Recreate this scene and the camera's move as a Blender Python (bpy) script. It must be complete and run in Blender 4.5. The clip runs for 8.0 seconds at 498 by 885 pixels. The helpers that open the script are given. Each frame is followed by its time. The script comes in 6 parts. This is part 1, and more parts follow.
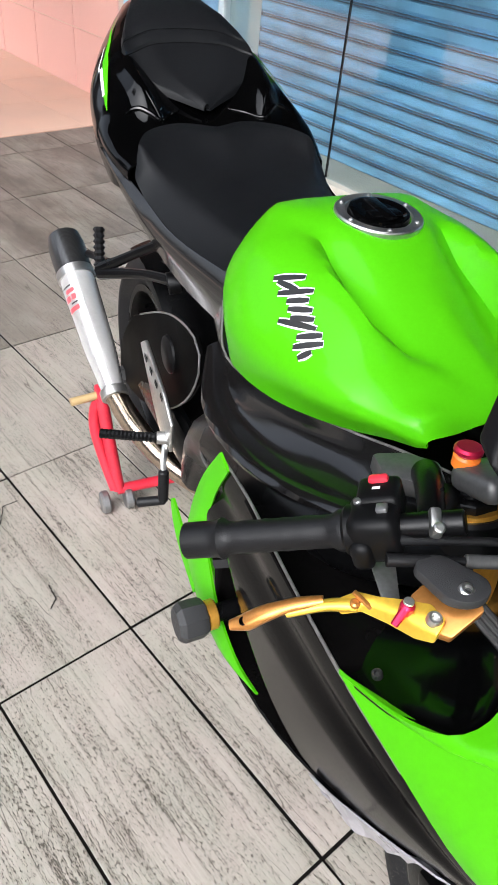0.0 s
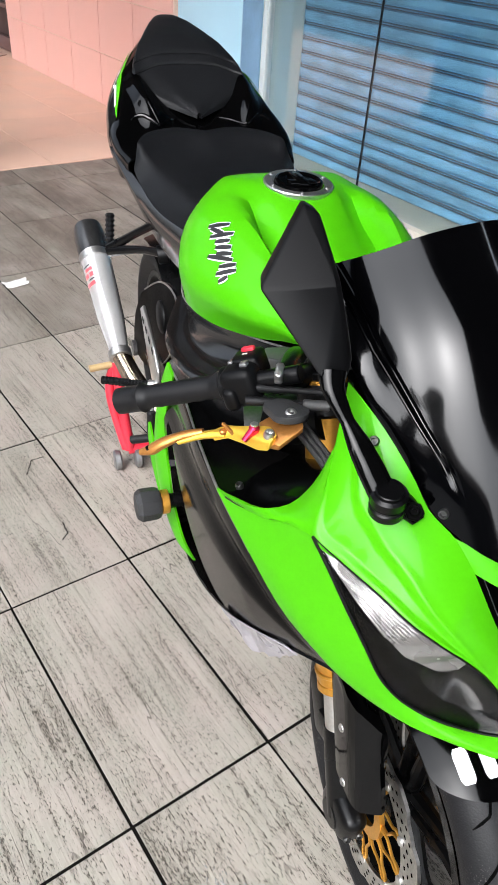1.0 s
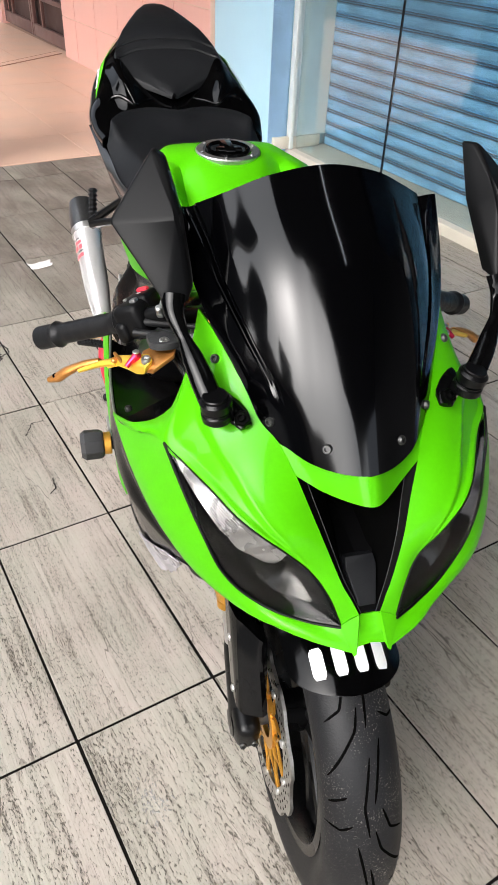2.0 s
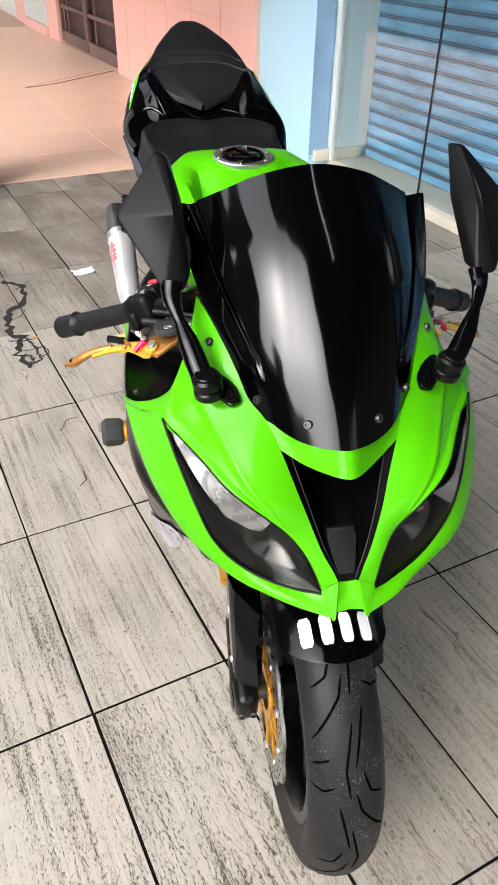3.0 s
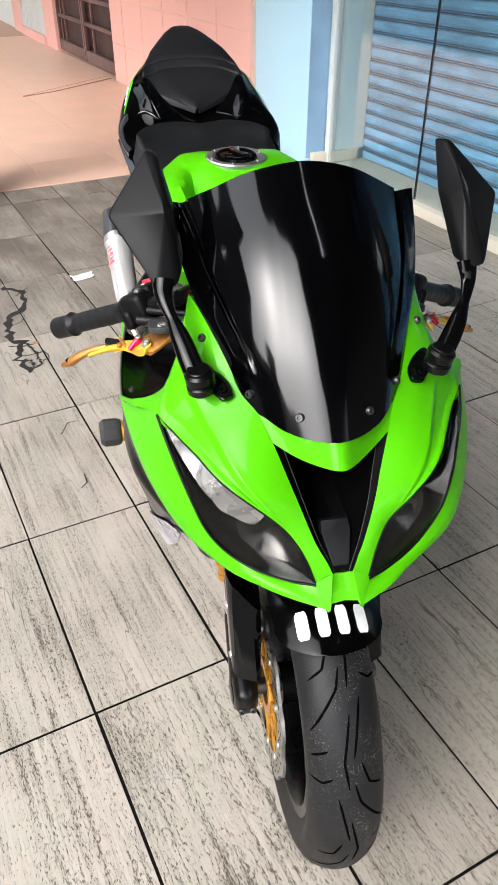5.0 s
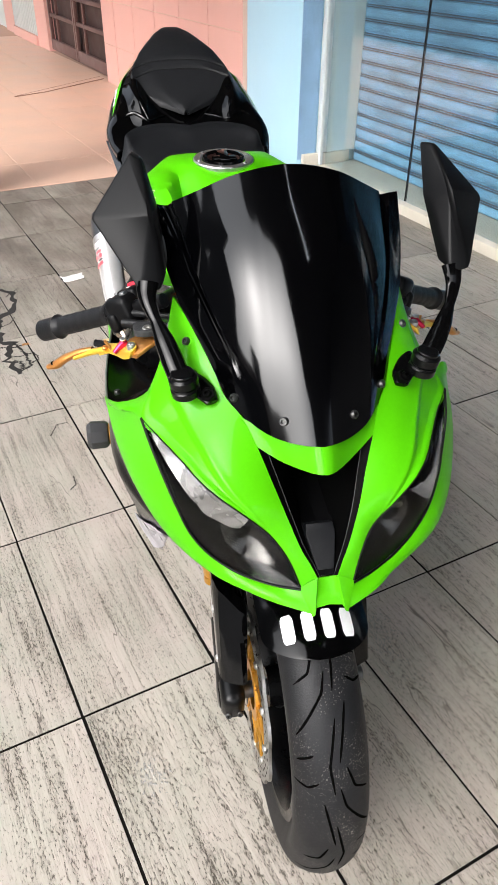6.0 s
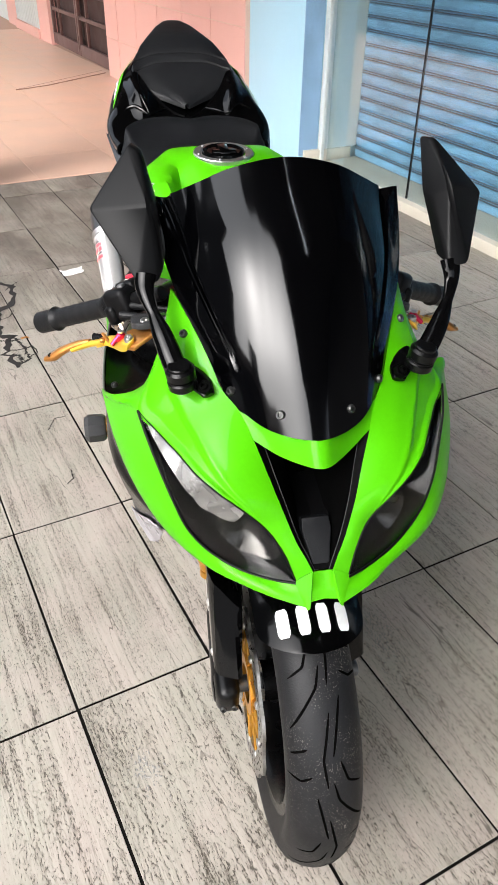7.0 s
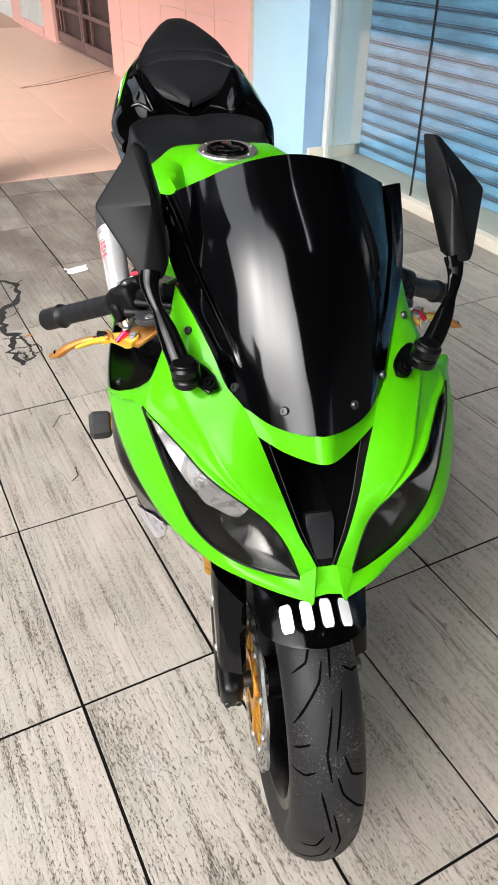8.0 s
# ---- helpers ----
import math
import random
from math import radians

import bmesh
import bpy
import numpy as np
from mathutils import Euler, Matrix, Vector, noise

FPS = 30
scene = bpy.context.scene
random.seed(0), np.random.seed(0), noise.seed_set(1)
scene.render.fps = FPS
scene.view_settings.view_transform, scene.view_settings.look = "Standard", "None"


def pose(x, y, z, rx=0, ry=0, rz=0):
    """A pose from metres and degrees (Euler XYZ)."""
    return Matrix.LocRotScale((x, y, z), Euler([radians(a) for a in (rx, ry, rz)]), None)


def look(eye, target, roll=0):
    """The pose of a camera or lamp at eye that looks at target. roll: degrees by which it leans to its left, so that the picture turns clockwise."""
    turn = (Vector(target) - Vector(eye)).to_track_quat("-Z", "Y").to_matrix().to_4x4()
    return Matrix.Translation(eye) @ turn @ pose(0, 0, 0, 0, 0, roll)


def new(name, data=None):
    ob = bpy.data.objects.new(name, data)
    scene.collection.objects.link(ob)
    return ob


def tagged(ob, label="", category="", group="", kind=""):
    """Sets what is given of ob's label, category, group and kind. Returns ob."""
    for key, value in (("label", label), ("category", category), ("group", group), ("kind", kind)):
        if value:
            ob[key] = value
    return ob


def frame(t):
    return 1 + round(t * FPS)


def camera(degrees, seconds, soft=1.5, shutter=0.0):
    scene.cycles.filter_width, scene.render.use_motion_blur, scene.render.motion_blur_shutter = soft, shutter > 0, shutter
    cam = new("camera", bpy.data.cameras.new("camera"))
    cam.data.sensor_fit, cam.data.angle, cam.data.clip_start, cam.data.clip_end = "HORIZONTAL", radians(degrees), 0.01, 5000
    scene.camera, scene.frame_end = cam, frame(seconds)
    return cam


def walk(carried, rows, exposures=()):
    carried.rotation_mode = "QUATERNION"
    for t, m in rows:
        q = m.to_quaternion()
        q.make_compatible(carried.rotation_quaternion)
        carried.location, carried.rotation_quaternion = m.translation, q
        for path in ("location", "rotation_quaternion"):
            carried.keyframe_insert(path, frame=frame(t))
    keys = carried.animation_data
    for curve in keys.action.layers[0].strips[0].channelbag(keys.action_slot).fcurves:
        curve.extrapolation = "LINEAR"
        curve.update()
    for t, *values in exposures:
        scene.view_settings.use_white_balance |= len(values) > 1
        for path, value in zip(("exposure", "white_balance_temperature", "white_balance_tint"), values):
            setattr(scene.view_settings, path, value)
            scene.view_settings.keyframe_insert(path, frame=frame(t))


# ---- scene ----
from mathutils.bvhtree import BVHTree

cam = camera(38.2, 8.0)
PATH = [
    (0, (-0.516, -0.845, 1.321), (0.57, 0.282, 0.076), 6.1),
    (0.2, (-0.507, -0.964, 1.318), (0.503, 0.246, 0.084), 5.6),
    (0.5, (-0.513, -1.077, 1.342), (0.462, 0.179, 0.129), 4.9),
    (0.8, (-0.543, -1.152, 1.344), (0.438, 0.126, 0.158), 4.7),
    (1, (-0.566, -1.194, 1.34), (0.423, 0.081, 0.158), 4.3),
    (1.2, (-0.574, -1.239, 1.343), (0.404, 0.038, 0.157), 3.7),
    (1.5, (-0.559, -1.313, 1.349), (0.391, -0.009, 0.166), 3.4),
    (1.7, (-0.533, -1.365, 1.351), (0.391, -0.045, 0.167), 3.1),
    (2, (-0.456, -1.432, 1.339), (0.399, -0.072, 0.147), 2.5),
    (2.2, (-0.422, -1.472, 1.334), (0.386, -0.079, 0.148), 2.1),
    (3.3, (-0.441, -1.536, 1.349), (0.303, -0.092, 0.182), 0.9),
    (3.5, (-0.438, -1.538, 1.348), (0.295, -0.09, 0.18), 0.7),
    (4, (-0.438, -1.547, 1.347), (0.292, -0.092, 0.184), 0.3),
    (4.5, (-0.435, -1.551, 1.341), (0.299, -0.098, 0.179), 0.0),
    (5.8, (-0.426, -1.555, 1.344), (0.343, -0.109, 0.195), 0.3),
    (6, (-0.422, -1.554, 1.343), (0.344, -0.112, 0.188), 0.4),
    (6.5, (-0.422, -1.554, 1.339), (0.347, -0.116, 0.182), 0.7),
    (7, (-0.42, -1.557, 1.339), (0.346, -0.121, 0.177), 1.0),
    (7.5, (-0.423, -1.56, 1.34), (0.338, -0.123, 0.176), 1.1),
    (8, (-0.423, -1.562, 1.34), (0.332, -0.124, 0.174), 0.8),
]
EXPOSURES = [(0.0, 1.20, 5980, 10), (1.2, 1.14, 6040, 10), (2.2, 1.24, 6290, 10), (3.4, 1.33, 6230, 10), (8.0, 1.33, 6230, 10)]
walk(cam, [(t, look(eye, target, roll)) for t, eye, target, roll in PATH], EXPOSURES)

# ---- world and light ----
world = bpy.data.worlds.new("overcast_sky")
scene.world = world
world.use_nodes = True
wn, wl = world.node_tree.nodes, world.node_tree.links
sky = wn.new("ShaderNodeTexSky")
sky.sky_type, sky.sun_disc = "NISHITA", False
sky.sun_elevation, sky.sun_rotation = radians(39), radians(247)
sky.air_density, sky.dust_density, sky.ozone_density = 1.0, 6.0, 0.6
soften = wn.new("ShaderNodeHueSaturation")
soften.inputs["Saturation"].default_value = 0.35
wl.new(sky.outputs[0], soften.inputs["Color"])
wl.new(soften.outputs[0], wn["Background"].inputs["Color"])
wn["Background"].inputs["Strength"].default_value = 0.15
sun = new("sun", bpy.data.lights.new("sun", "SUN"))
sun.data.energy, sun.data.angle, sun.data.color = 1.5, radians(112), (1.0, 0.985, 0.96)
sun.matrix_world = look((-6.0, -2.6, 5.2), (0, 0, 0))

# ---- materials ----


def node_mat(name):
    m = bpy.data.materials.new(name)
    m.use_nodes = True
    return m, m.node_tree.nodes, m.node_tree.links, m.node_tree.nodes["Principled BSDF"]


def finish(name, color, rough=0.5, metal=0.0, coat=0.0, vary=0.08, scale=6.0, grain=220.0, bump=0.0, rough_vary=0.06, stretch=(1, 1, 1), coat_rough=0.05, spec=0.5):
    """A surface of one material: cloudy and grainy variation of colour and gloss, and fine relief."""
    m, n, l, p = node_mat(name)
    tex = n.new("ShaderNodeTexCoord")
    mp = n.new("ShaderNodeMapping")
    mp.inputs["Scale"].default_value = stretch
    l.new(tex.outputs["Object"], mp.inputs["Vector"])
    big, small = n.new("ShaderNodeTexNoise"), n.new("ShaderNodeTexNoise")
    big.inputs["Scale"].default_value, big.inputs["Detail"].default_value = scale, 5
    small.inputs["Scale"].default_value, small.inputs["Detail"].default_value = grain, 3
    l.new(mp.outputs[0], big.inputs["Vector"])
    l.new(mp.outputs[0], small.inputs["Vector"])
    mix = n.new("ShaderNodeMath")
    mix.operation = "ADD"
    l.new(big.outputs["Fac"], mix.inputs[0])
    l.new(small.outputs["Fac"], mix.inputs[1])
    tone = n.new("ShaderNodeMapRange")
    tone.inputs["From Min"].default_value, tone.inputs["From Max"].default_value = 0.6, 1.4
    tone.inputs["To Min"].default_value, tone.inputs["To Max"].default_value = 1 - vary, 1 + vary
    l.new(mix.outputs[0], tone.inputs["Value"])
    col = n.new("ShaderNodeVectorMath")
    col.operation = "SCALE"
    col.inputs[0].default_value = color
    l.new(tone.outputs[0], col.inputs["Scale"])
    l.new(col.outputs[0], p.inputs["Base Color"])
    rr = n.new("ShaderNodeMapRange")
    rr.inputs["From Min"].default_value, rr.inputs["From Max"].default_value = 0.3, 0.7
    rr.inputs["To Min"].default_value, rr.inputs["To Max"].default_value = max(0.02, rough - rough_vary), rough + rough_vary
    l.new(big.outputs["Fac"], rr.inputs["Value"])
    l.new(rr.outputs[0], p.inputs["Roughness"])
    p.inputs["Metallic"].default_value = metal
    p.inputs["Specular IOR Level"].default_value = spec
    p.inputs["Coat Weight"].default_value, p.inputs["Coat Roughness"].default_value = coat, coat_rough
    if bump:
        b = n.new("ShaderNodeBump")
        b.inputs["Strength"].default_value, b.inputs["Distance"].default_value = bump, 0.001
        l.new(small.outputs["Fac"], b.inputs["Height"])
        l.new(b.outputs[0], p.inputs["Normal"])
    return m


GREEN = finish("lime_green_paint", (0.070, 0.385, 0.0005), 0.42, coat=0.20, coat_rough=0.035, spec=0.06, vary=0.04, scale=3, rough_vary=0.03)
BLACK_GLOSS = finish("gloss_black_plastic", (0.0008, 0.0008, 0.0009), 0.08, spec=0.27, vary=0.2, rough_vary=0.04)
BLACK_SATIN = finish("satin_black_plastic", (0.0022, 0.0022, 0.0024), 0.28, spec=0.22, vary=0.2, bump=0.15, grain=900)
BLACK_MATT = finish("matt_black_plastic", (0.0030, 0.0030, 0.0033), 0.42, spec=0.15, vary=0.25, bump=0.10, grain=1200)
RUBBER = finish("black_rubber", (0.006, 0.006, 0.0066), 0.46, spec=0.25, vary=0.25, bump=0.3, grain=700)


def tyre_mat():
    """Worn rubber: grey scuffed crown, pale dust grains in patches."""
    m = finish("worn_tyre_rubber", (0.0078, 0.0078, 0.0088), 0.52, spec=0.25, vary=0.3, scale=9, bump=0.4, grain=400)
    n, l = m.node_tree.nodes, m.node_tree.links
    p = n["Principled BSDF"]
    old = p.inputs["Base Color"].links[0].from_socket
    tex, a, b, mul, mix = n.new("ShaderNodeTexCoord"), n.new("ShaderNodeTexNoise"), n.new("ShaderNodeTexNoise"), n.new("ShaderNodeMath"), n.new("ShaderNodeMix")
    ra, rb = n.new("ShaderNodeMapRange"), n.new("ShaderNodeMapRange")
    a.inputs["Scale"].default_value, b.inputs["Scale"].default_value = 420, 16
    b.inputs["Detail"].default_value = 4
    ra.inputs["From Min"].default_value, ra.inputs["From Max"].default_value = 0.60, 0.67
    rb.inputs["From Min"].default_value, rb.inputs["From Max"].default_value = 0.46, 0.62
    for t, r in ((a, ra), (b, rb)):
        l.new(tex.outputs["Object"], t.inputs["Vector"])
        l.new(t.outputs["Fac"], r.inputs["Value"])
    # the dust lies mostly on one shoulder
    sx, rs, side = n.new("ShaderNodeSeparateXYZ"), n.new("ShaderNodeMapRange"), n.new("ShaderNodeMath")
    rs.inputs["From Min"].default_value, rs.inputs["From Max"].default_value, rs.inputs["To Min"].default_value = -0.02, 0.03, 0.25
    l.new(tex.outputs["Object"], sx.inputs[0])
    l.new(sx.outputs["X"], rs.inputs["Value"])
    side.operation, mul.operation, mix.data_type = "MULTIPLY", "MULTIPLY", "RGBA"
    l.new(rb.outputs[0], side.inputs[0])
    l.new(rs.outputs[0], side.inputs[1])
    l.new(ra.outputs[0], mul.inputs[0])
    l.new(side.outputs[0], mul.inputs[1])
    l.new(mul.outputs[0], mix.inputs[0])
    l.new(old, mix.inputs[6])
    mix.inputs[7].default_value = (0.30, 0.28, 0.25, 1)
    l.new(mix.outputs[2], p.inputs["Base Color"])
    return m


TYRE = tyre_mat()
VINYL = finish("black_seat_vinyl", (0.0062, 0.0066, 0.0076), 0.44, spec=0.22, vary=0.15, bump=0.5, grain=1400)
SCREEN = finish("black_tinted_screen", (0.0005, 0.0005, 0.0007), 0.085, spec=0.42, vary=0.2, rough_vary=0.02)


def ripple(m, scale, stretch, distance):
    """Slow waves in a moulded sheet, seen in what it mirrors."""
    n, l = m.node_tree.nodes, m.node_tree.links
    tex, mp, nz, b = n.new("ShaderNodeTexCoord"), n.new("ShaderNodeMapping"), n.new("ShaderNodeTexNoise"), n.new("ShaderNodeBump")
    mp.inputs["Scale"].default_value = stretch
    nz.inputs["Scale"].default_value, nz.inputs["Detail"].default_value, nz.inputs["Roughness"].default_value = scale, 0.8, 0.35
    b.inputs["Strength"].default_value, b.inputs["Distance"].default_value = 1.0, distance
    l.new(tex.outputs["Object"], mp.inputs["Vector"])
    l.new(mp.outputs[0], nz.inputs["Vector"])
    l.new(nz.outputs["Fac"], b.inputs["Height"])
    l.new(b.outputs[0], m.node_tree.nodes["Principled BSDF"].inputs["Normal"])


ripple(SCREEN, 1.0, (22, 0.6, 0.6), 0.0050)
FRAME_BLACK = finish("warm_black_frame_paint", (0.0060, 0.0055, 0.0055), 0.2, spec=0.5, coat=0.3, vary=0.2, rough_vary=0.05)
DUCT_BLACK = finish("dull_black_duct_plastic", (0.0011, 0.0011, 0.0011), 0.5, spec=0.03, vary=0.2, bump=0.2, grain=900)
MUDGUARD_BLACK = finish("polished_black_mudguard", (0.0008, 0.0008, 0.0009), 0.10, spec=0.22, vary=0.2, rough_vary=0.03)
FAIRING_BLACK = finish("satin_dark_fairing_paint", (0.0030, 0.0027, 0.0027), 0.17, spec=0.08, vary=0.25, scale=5, rough_vary=0.08)
SEMI_BLACK = finish("semi_gloss_black_plastic", (0.0014, 0.0014, 0.0015), 0.12, spec=0.21, vary=0.2, rough_vary=0.05)
GOLD = finish("gold_anodised_aluminium", (0.88, 0.56, 0.06), 0.33, metal=0.65, vary=0.12, scale=20)
CARRIER = finish("orange_gold_anodised_aluminium", (0.66, 0.33, 0.05), 0.34, metal=0.8, vary=0.15, scale=20)
BRONZE = finish("bronze_anodised_aluminium", (0.55, 0.24, 0.06), 0.33, metal=0.75, vary=0.2, scale=20)
STEEL = finish("brushed_steel", (0.62, 0.61, 0.59), 0.38, metal=1.0, vary=0.15, scale=14)
SILENCER = finish("satin_silver_silencer", (0.82, 0.80, 0.79), 0.20, metal=0.66, vary=0.06, scale=9)
SCREW = finish("dull_screw_steel", (0.085, 0.085, 0.083), 0.42, metal=0.9, vary=0.2)
TITANIUM = finish("heat_tinted_steel_pipe", (0.45, 0.36, 0.28), 0.17, metal=1.0, vary=0.35, scale=12)
DISC = finish("drilled_steel_disc", (0.5, 0.49, 0.47), 0.32, metal=1.0, vary=0.3, scale=30)
ALU_GREY = finish("grey_cast_aluminium", (0.3, 0.3, 0.3), 0.45, metal=0.9, vary=0.2, bump=0.2)
ALU_DARK = finish("weathered_grey_casting", (0.10, 0.10, 0.10), 0.42, metal=0.6, vary=0.2, bump=0.2)
PERCH_GREY = finish("grey_textured_casting", (0.030, 0.030, 0.031), 0.5, spec=0.35, vary=0.2, bump=0.5, grain=900)
# near-black laid on surfaces for shade in tread cuts, disc holes, seat seams
DARK_RECESS = finish("dark_recess", (0.0015, 0.0015, 0.0015), 0.9, spec=0.03)
RED_PAINT = finish("red_painted_steel", (0.55, 0.02, 0.04), 0.4, vary=0.2, scale=14, coat=0.2)
RED_ANOD = finish("red_anodised_metal", (0.6, 0.02, 0.07), 0.35, metal=0.8)
WHITE_MARK = finish("white_vinyl_mark", (0.8, 0.8, 0.8), 0.45, vary=0.05)
BLACK_MARK = finish("black_vinyl_mark", (0.012, 0.012, 0.012), 0.4)
RED_MARK = finish("red_vinyl_mark", (0.65, 0.06, 0.07), 0.45)
SILVER_FILM = finish("silver_plastic_film", (0.40, 0.38, 0.40), 0.3, metal=0.3, vary=0.15, scale=25, bump=0.6, grain=60)
BRASS = finish("brass_bar", (0.62, 0.45, 0.22), 0.45, metal=0.5)
MIRROR = finish("mirror_glass", (0.9, 0.9, 0.9), 0.03, metal=1.0, vary=0.0, rough_vary=0.0)
CHROME_REFL = finish("headlight_reflector", (0.52, 0.51, 0.49), 0.27, metal=0.65, vary=0.12, scale=30)
LAMP_BOWL = finish("smoked_lamp_bowl", (0.095, 0.093, 0.088), 0.22, metal=0.95, vary=0.2, scale=25)


def carbon():
    m, n, l, p = node_mat("carbon_fibre_weave")
    tex, w1, w2 = n.new("ShaderNodeTexCoord"), n.new("ShaderNodeTexWave"), n.new("ShaderNodeTexWave")
    w1.inputs["Scale"].default_value = w2.inputs["Scale"].default_value = 210
    w1.bands_direction, w2.bands_direction = "Y", "Z"
    l.new(tex.outputs["Object"], w1.inputs["Vector"])
    l.new(tex.outputs["Object"], w2.inputs["Vector"])
    mul = n.new("ShaderNodeMath")
    mul.operation = "MULTIPLY"
    l.new(w1.outputs["Fac"], mul.inputs[0])
    l.new(w2.outputs["Fac"], mul.inputs[1])
    ramp = n.new("ShaderNodeValToRGB")
    ramp.color_ramp.elements[0].color, ramp.color_ramp.elements[1].color = (0.006, 0.006, 0.006, 1), (0.045, 0.045, 0.045, 1)
    l.new(mul.outputs[0], ramp.inputs["Fac"])
    l.new(ramp.outputs[0], p.inputs["Base Color"])
    p.inputs["Roughness"].default_value, p.inputs["Coat Weight"].default_value = 0.35, 0.5
    return m


CARBON = carbon()
# pale edge lines: part wear, part edge highlights put into the colour
WORN_LIT_EDGE = finish("worn_lit_panel_edge", (0.16, 0.155, 0.15), 0.35, metal=0.3, vary=0.5, scale=30)


def clear_lens(name, tint, gloss, base, rim):
    """A clear moulded cover: see-through, with a glossy face."""
    m, n, l, p = node_mat(name)
    tr, gl, mix, fr = n.new("ShaderNodeBsdfTransparent"), n.new("ShaderNodeBsdfGlossy"), n.new("ShaderNodeMixShader"), n.new("ShaderNodeLayerWeight")
    tr.inputs["Color"].default_value = (*tint, 1)
    gl.inputs["Roughness"].default_value = gloss
    fr.inputs["Blend"].default_value = 0.5
    pw, ad = n.new("ShaderNodeMath"), n.new("ShaderNodeMath")
    pw.operation, ad.operation = "POWER", "MULTIPLY_ADD"
    pw.inputs[1].default_value, ad.inputs[1].default_value, ad.inputs[2].default_value = 3.0, rim, base
    l.new(fr.outputs["Facing"], pw.inputs[0])
    l.new(pw.outputs[0], ad.inputs[0])
    l.new(ad.outputs[0], mix.inputs[0])
    l.new(tr.outputs[0], mix.inputs[1])
    l.new(gl.outputs[0], mix.inputs[2])
    l.new(mix.outputs[0], n["Material Output"].inputs["Surface"])
    return m


LENS = clear_lens("clear_polycarbonate", (0.84, 0.84, 0.84), 0.03, 0.014, 0.1)
PANE = clear_lens("shop_window_glass", (0.88, 0.93, 0.92), 0.02, 0.10, 0.4)


def lit(name, color, strength):
    m, n, l, p = node_mat(name)
    p.inputs["Emission Color"].default_value, p.inputs["Emission Strength"].default_value = (*color, 1), strength
    return m


TUBE_LIT = lit("lit_tube", (0.92, 0.95, 1.0), 5.0)


def tile_mat(name, dark_share):
    """Wood-look ceramic: grey-beige, dark broken streaks along the tile, a given share of dark brown blotches."""
    m, n, l, p = node_mat(name)
    tex, info = n.new("ShaderNodeTexCoord"), n.new("ShaderNodeObjectInfo")
    off = n.new("ShaderNodeVectorMath")
    off.operation = "ADD"
    jump = n.new("ShaderNodeVectorMath")
    jump.operation = "SCALE"
    jump.inputs[0].default_value = (17.0, 31.0, 3.0)
    l.new(info.outputs["Random"], jump.inputs["Scale"])
    l.new(tex.outputs["Object"], off.inputs[0])
    l.new(jump.outputs[0], off.inputs[1])

    def streak(sx, sy, detail, lo, hi, rough=0.65):
        mp, nz, mr = n.new("ShaderNodeMapping"), n.new("ShaderNodeTexNoise"), n.new("ShaderNodeMapRange")
        mp.inputs["Scale"].default_value = (sx, sy, 1)
        nz.inputs["Scale"].default_value, nz.inputs["Detail"].default_value, nz.inputs["Roughness"].default_value = 1.0, detail, rough
        mr.inputs["From Min"].default_value, mr.inputs["From Max"].default_value = lo, hi
        l.new(off.outputs[0], mp.inputs["Vector"])
        l.new(mp.outputs[0], nz.inputs["Vector"])
        l.new(nz.outputs["Fac"], mr.inputs["Value"])
        return mr.outputs[0]

    patch = streak(8, 4.5, 6, 0.34, 0.66)
    tint = streak(6, 4, 6, 0.36, 0.64)
    column = streak(88, 2.6, 4, 0.32, 0.68)
    speck = streak(400, 115, 4, 0.0, 1.0, 0.60)
    blot = streak(230, 60, 5, 0.0, 1.0, 0.66)
    lines = streak(13, 1.5, 3, 0.0, 1.0, 0.5)
    crackle = streak(9, 5, 3, 0.45, 0.58)

    def times(a, b):
        k = n.new("ShaderNodeMath")
        k.operation = "MULTIPLY"
        l.new(a, k.inputs[0])
        if isinstance(b, float):
            k.inputs[1].default_value = b
        else:
            l.new(b, k.inputs[1])
        return k.outputs[0]

    def blend(fac, a, b):
        k = n.new("ShaderNodeMix")
        k.data_type = "RGBA"
        l.new(fac, k.inputs[0])
        for sock, v in ((k.inputs[6], a), (k.inputs[7], b)):
            if isinstance(v, tuple):
                sock.default_value = (*v, 1)
            else:
                l.new(v, sock)
        return k.outputs[2]

    def weigh(a, k, c):
        """a * k + c, for a socket or a number c."""
        m = n.new("ShaderNodeMath")
        m.operation, m.inputs[1].default_value = "MULTIPLY_ADD", k
        l.new(a, m.inputs[0])
        if isinstance(c, float):
            m.inputs[2].default_value = c
        else:
            l.new(c, m.inputs[2])
        return m.outputs[0]

    def step(a, lo, hi):
        m = n.new("ShaderNodeMapRange")
        m.inputs["From Min"].default_value, m.inputs["From Max"].default_value = lo, hi
        l.new(a, m.inputs["Value"])
        return m.outputs[0]

    # dark pores of the moulded grain: dense where columns and dirt patches meet
    soil_field = weigh(column, 0.17, weigh(patch, 0.07, -0.120))
    grain = streak(240, 5.0, 4, 0.30, 0.70)
    tick = step(weigh(speck, 1.0, soil_field), 0.568, 0.632)
    mark = step(weigh(blot, 1.0, soil_field), 0.530, 0.665)
    near = n.new("ShaderNodeMath")
    near.operation, near.inputs[1].default_value, near.inputs[2].default_value = "COMPARE", 0.5, 0.0032
    l.new(lines, near.inputs[0])
    vein = times(near.outputs[0], crackle)
    base = blend(tint, (0.450, 0.384, 0.342), (0.386, 0.363, 0.306))
    base = blend(times(patch, 0.24), base, (0.255, 0.240, 0.185))
    base = blend(times(column, 0.16), base, (0.24, 0.21, 0.17))
    base = blend(times(grain, 0.20), base, (0.235, 0.21, 0.175))
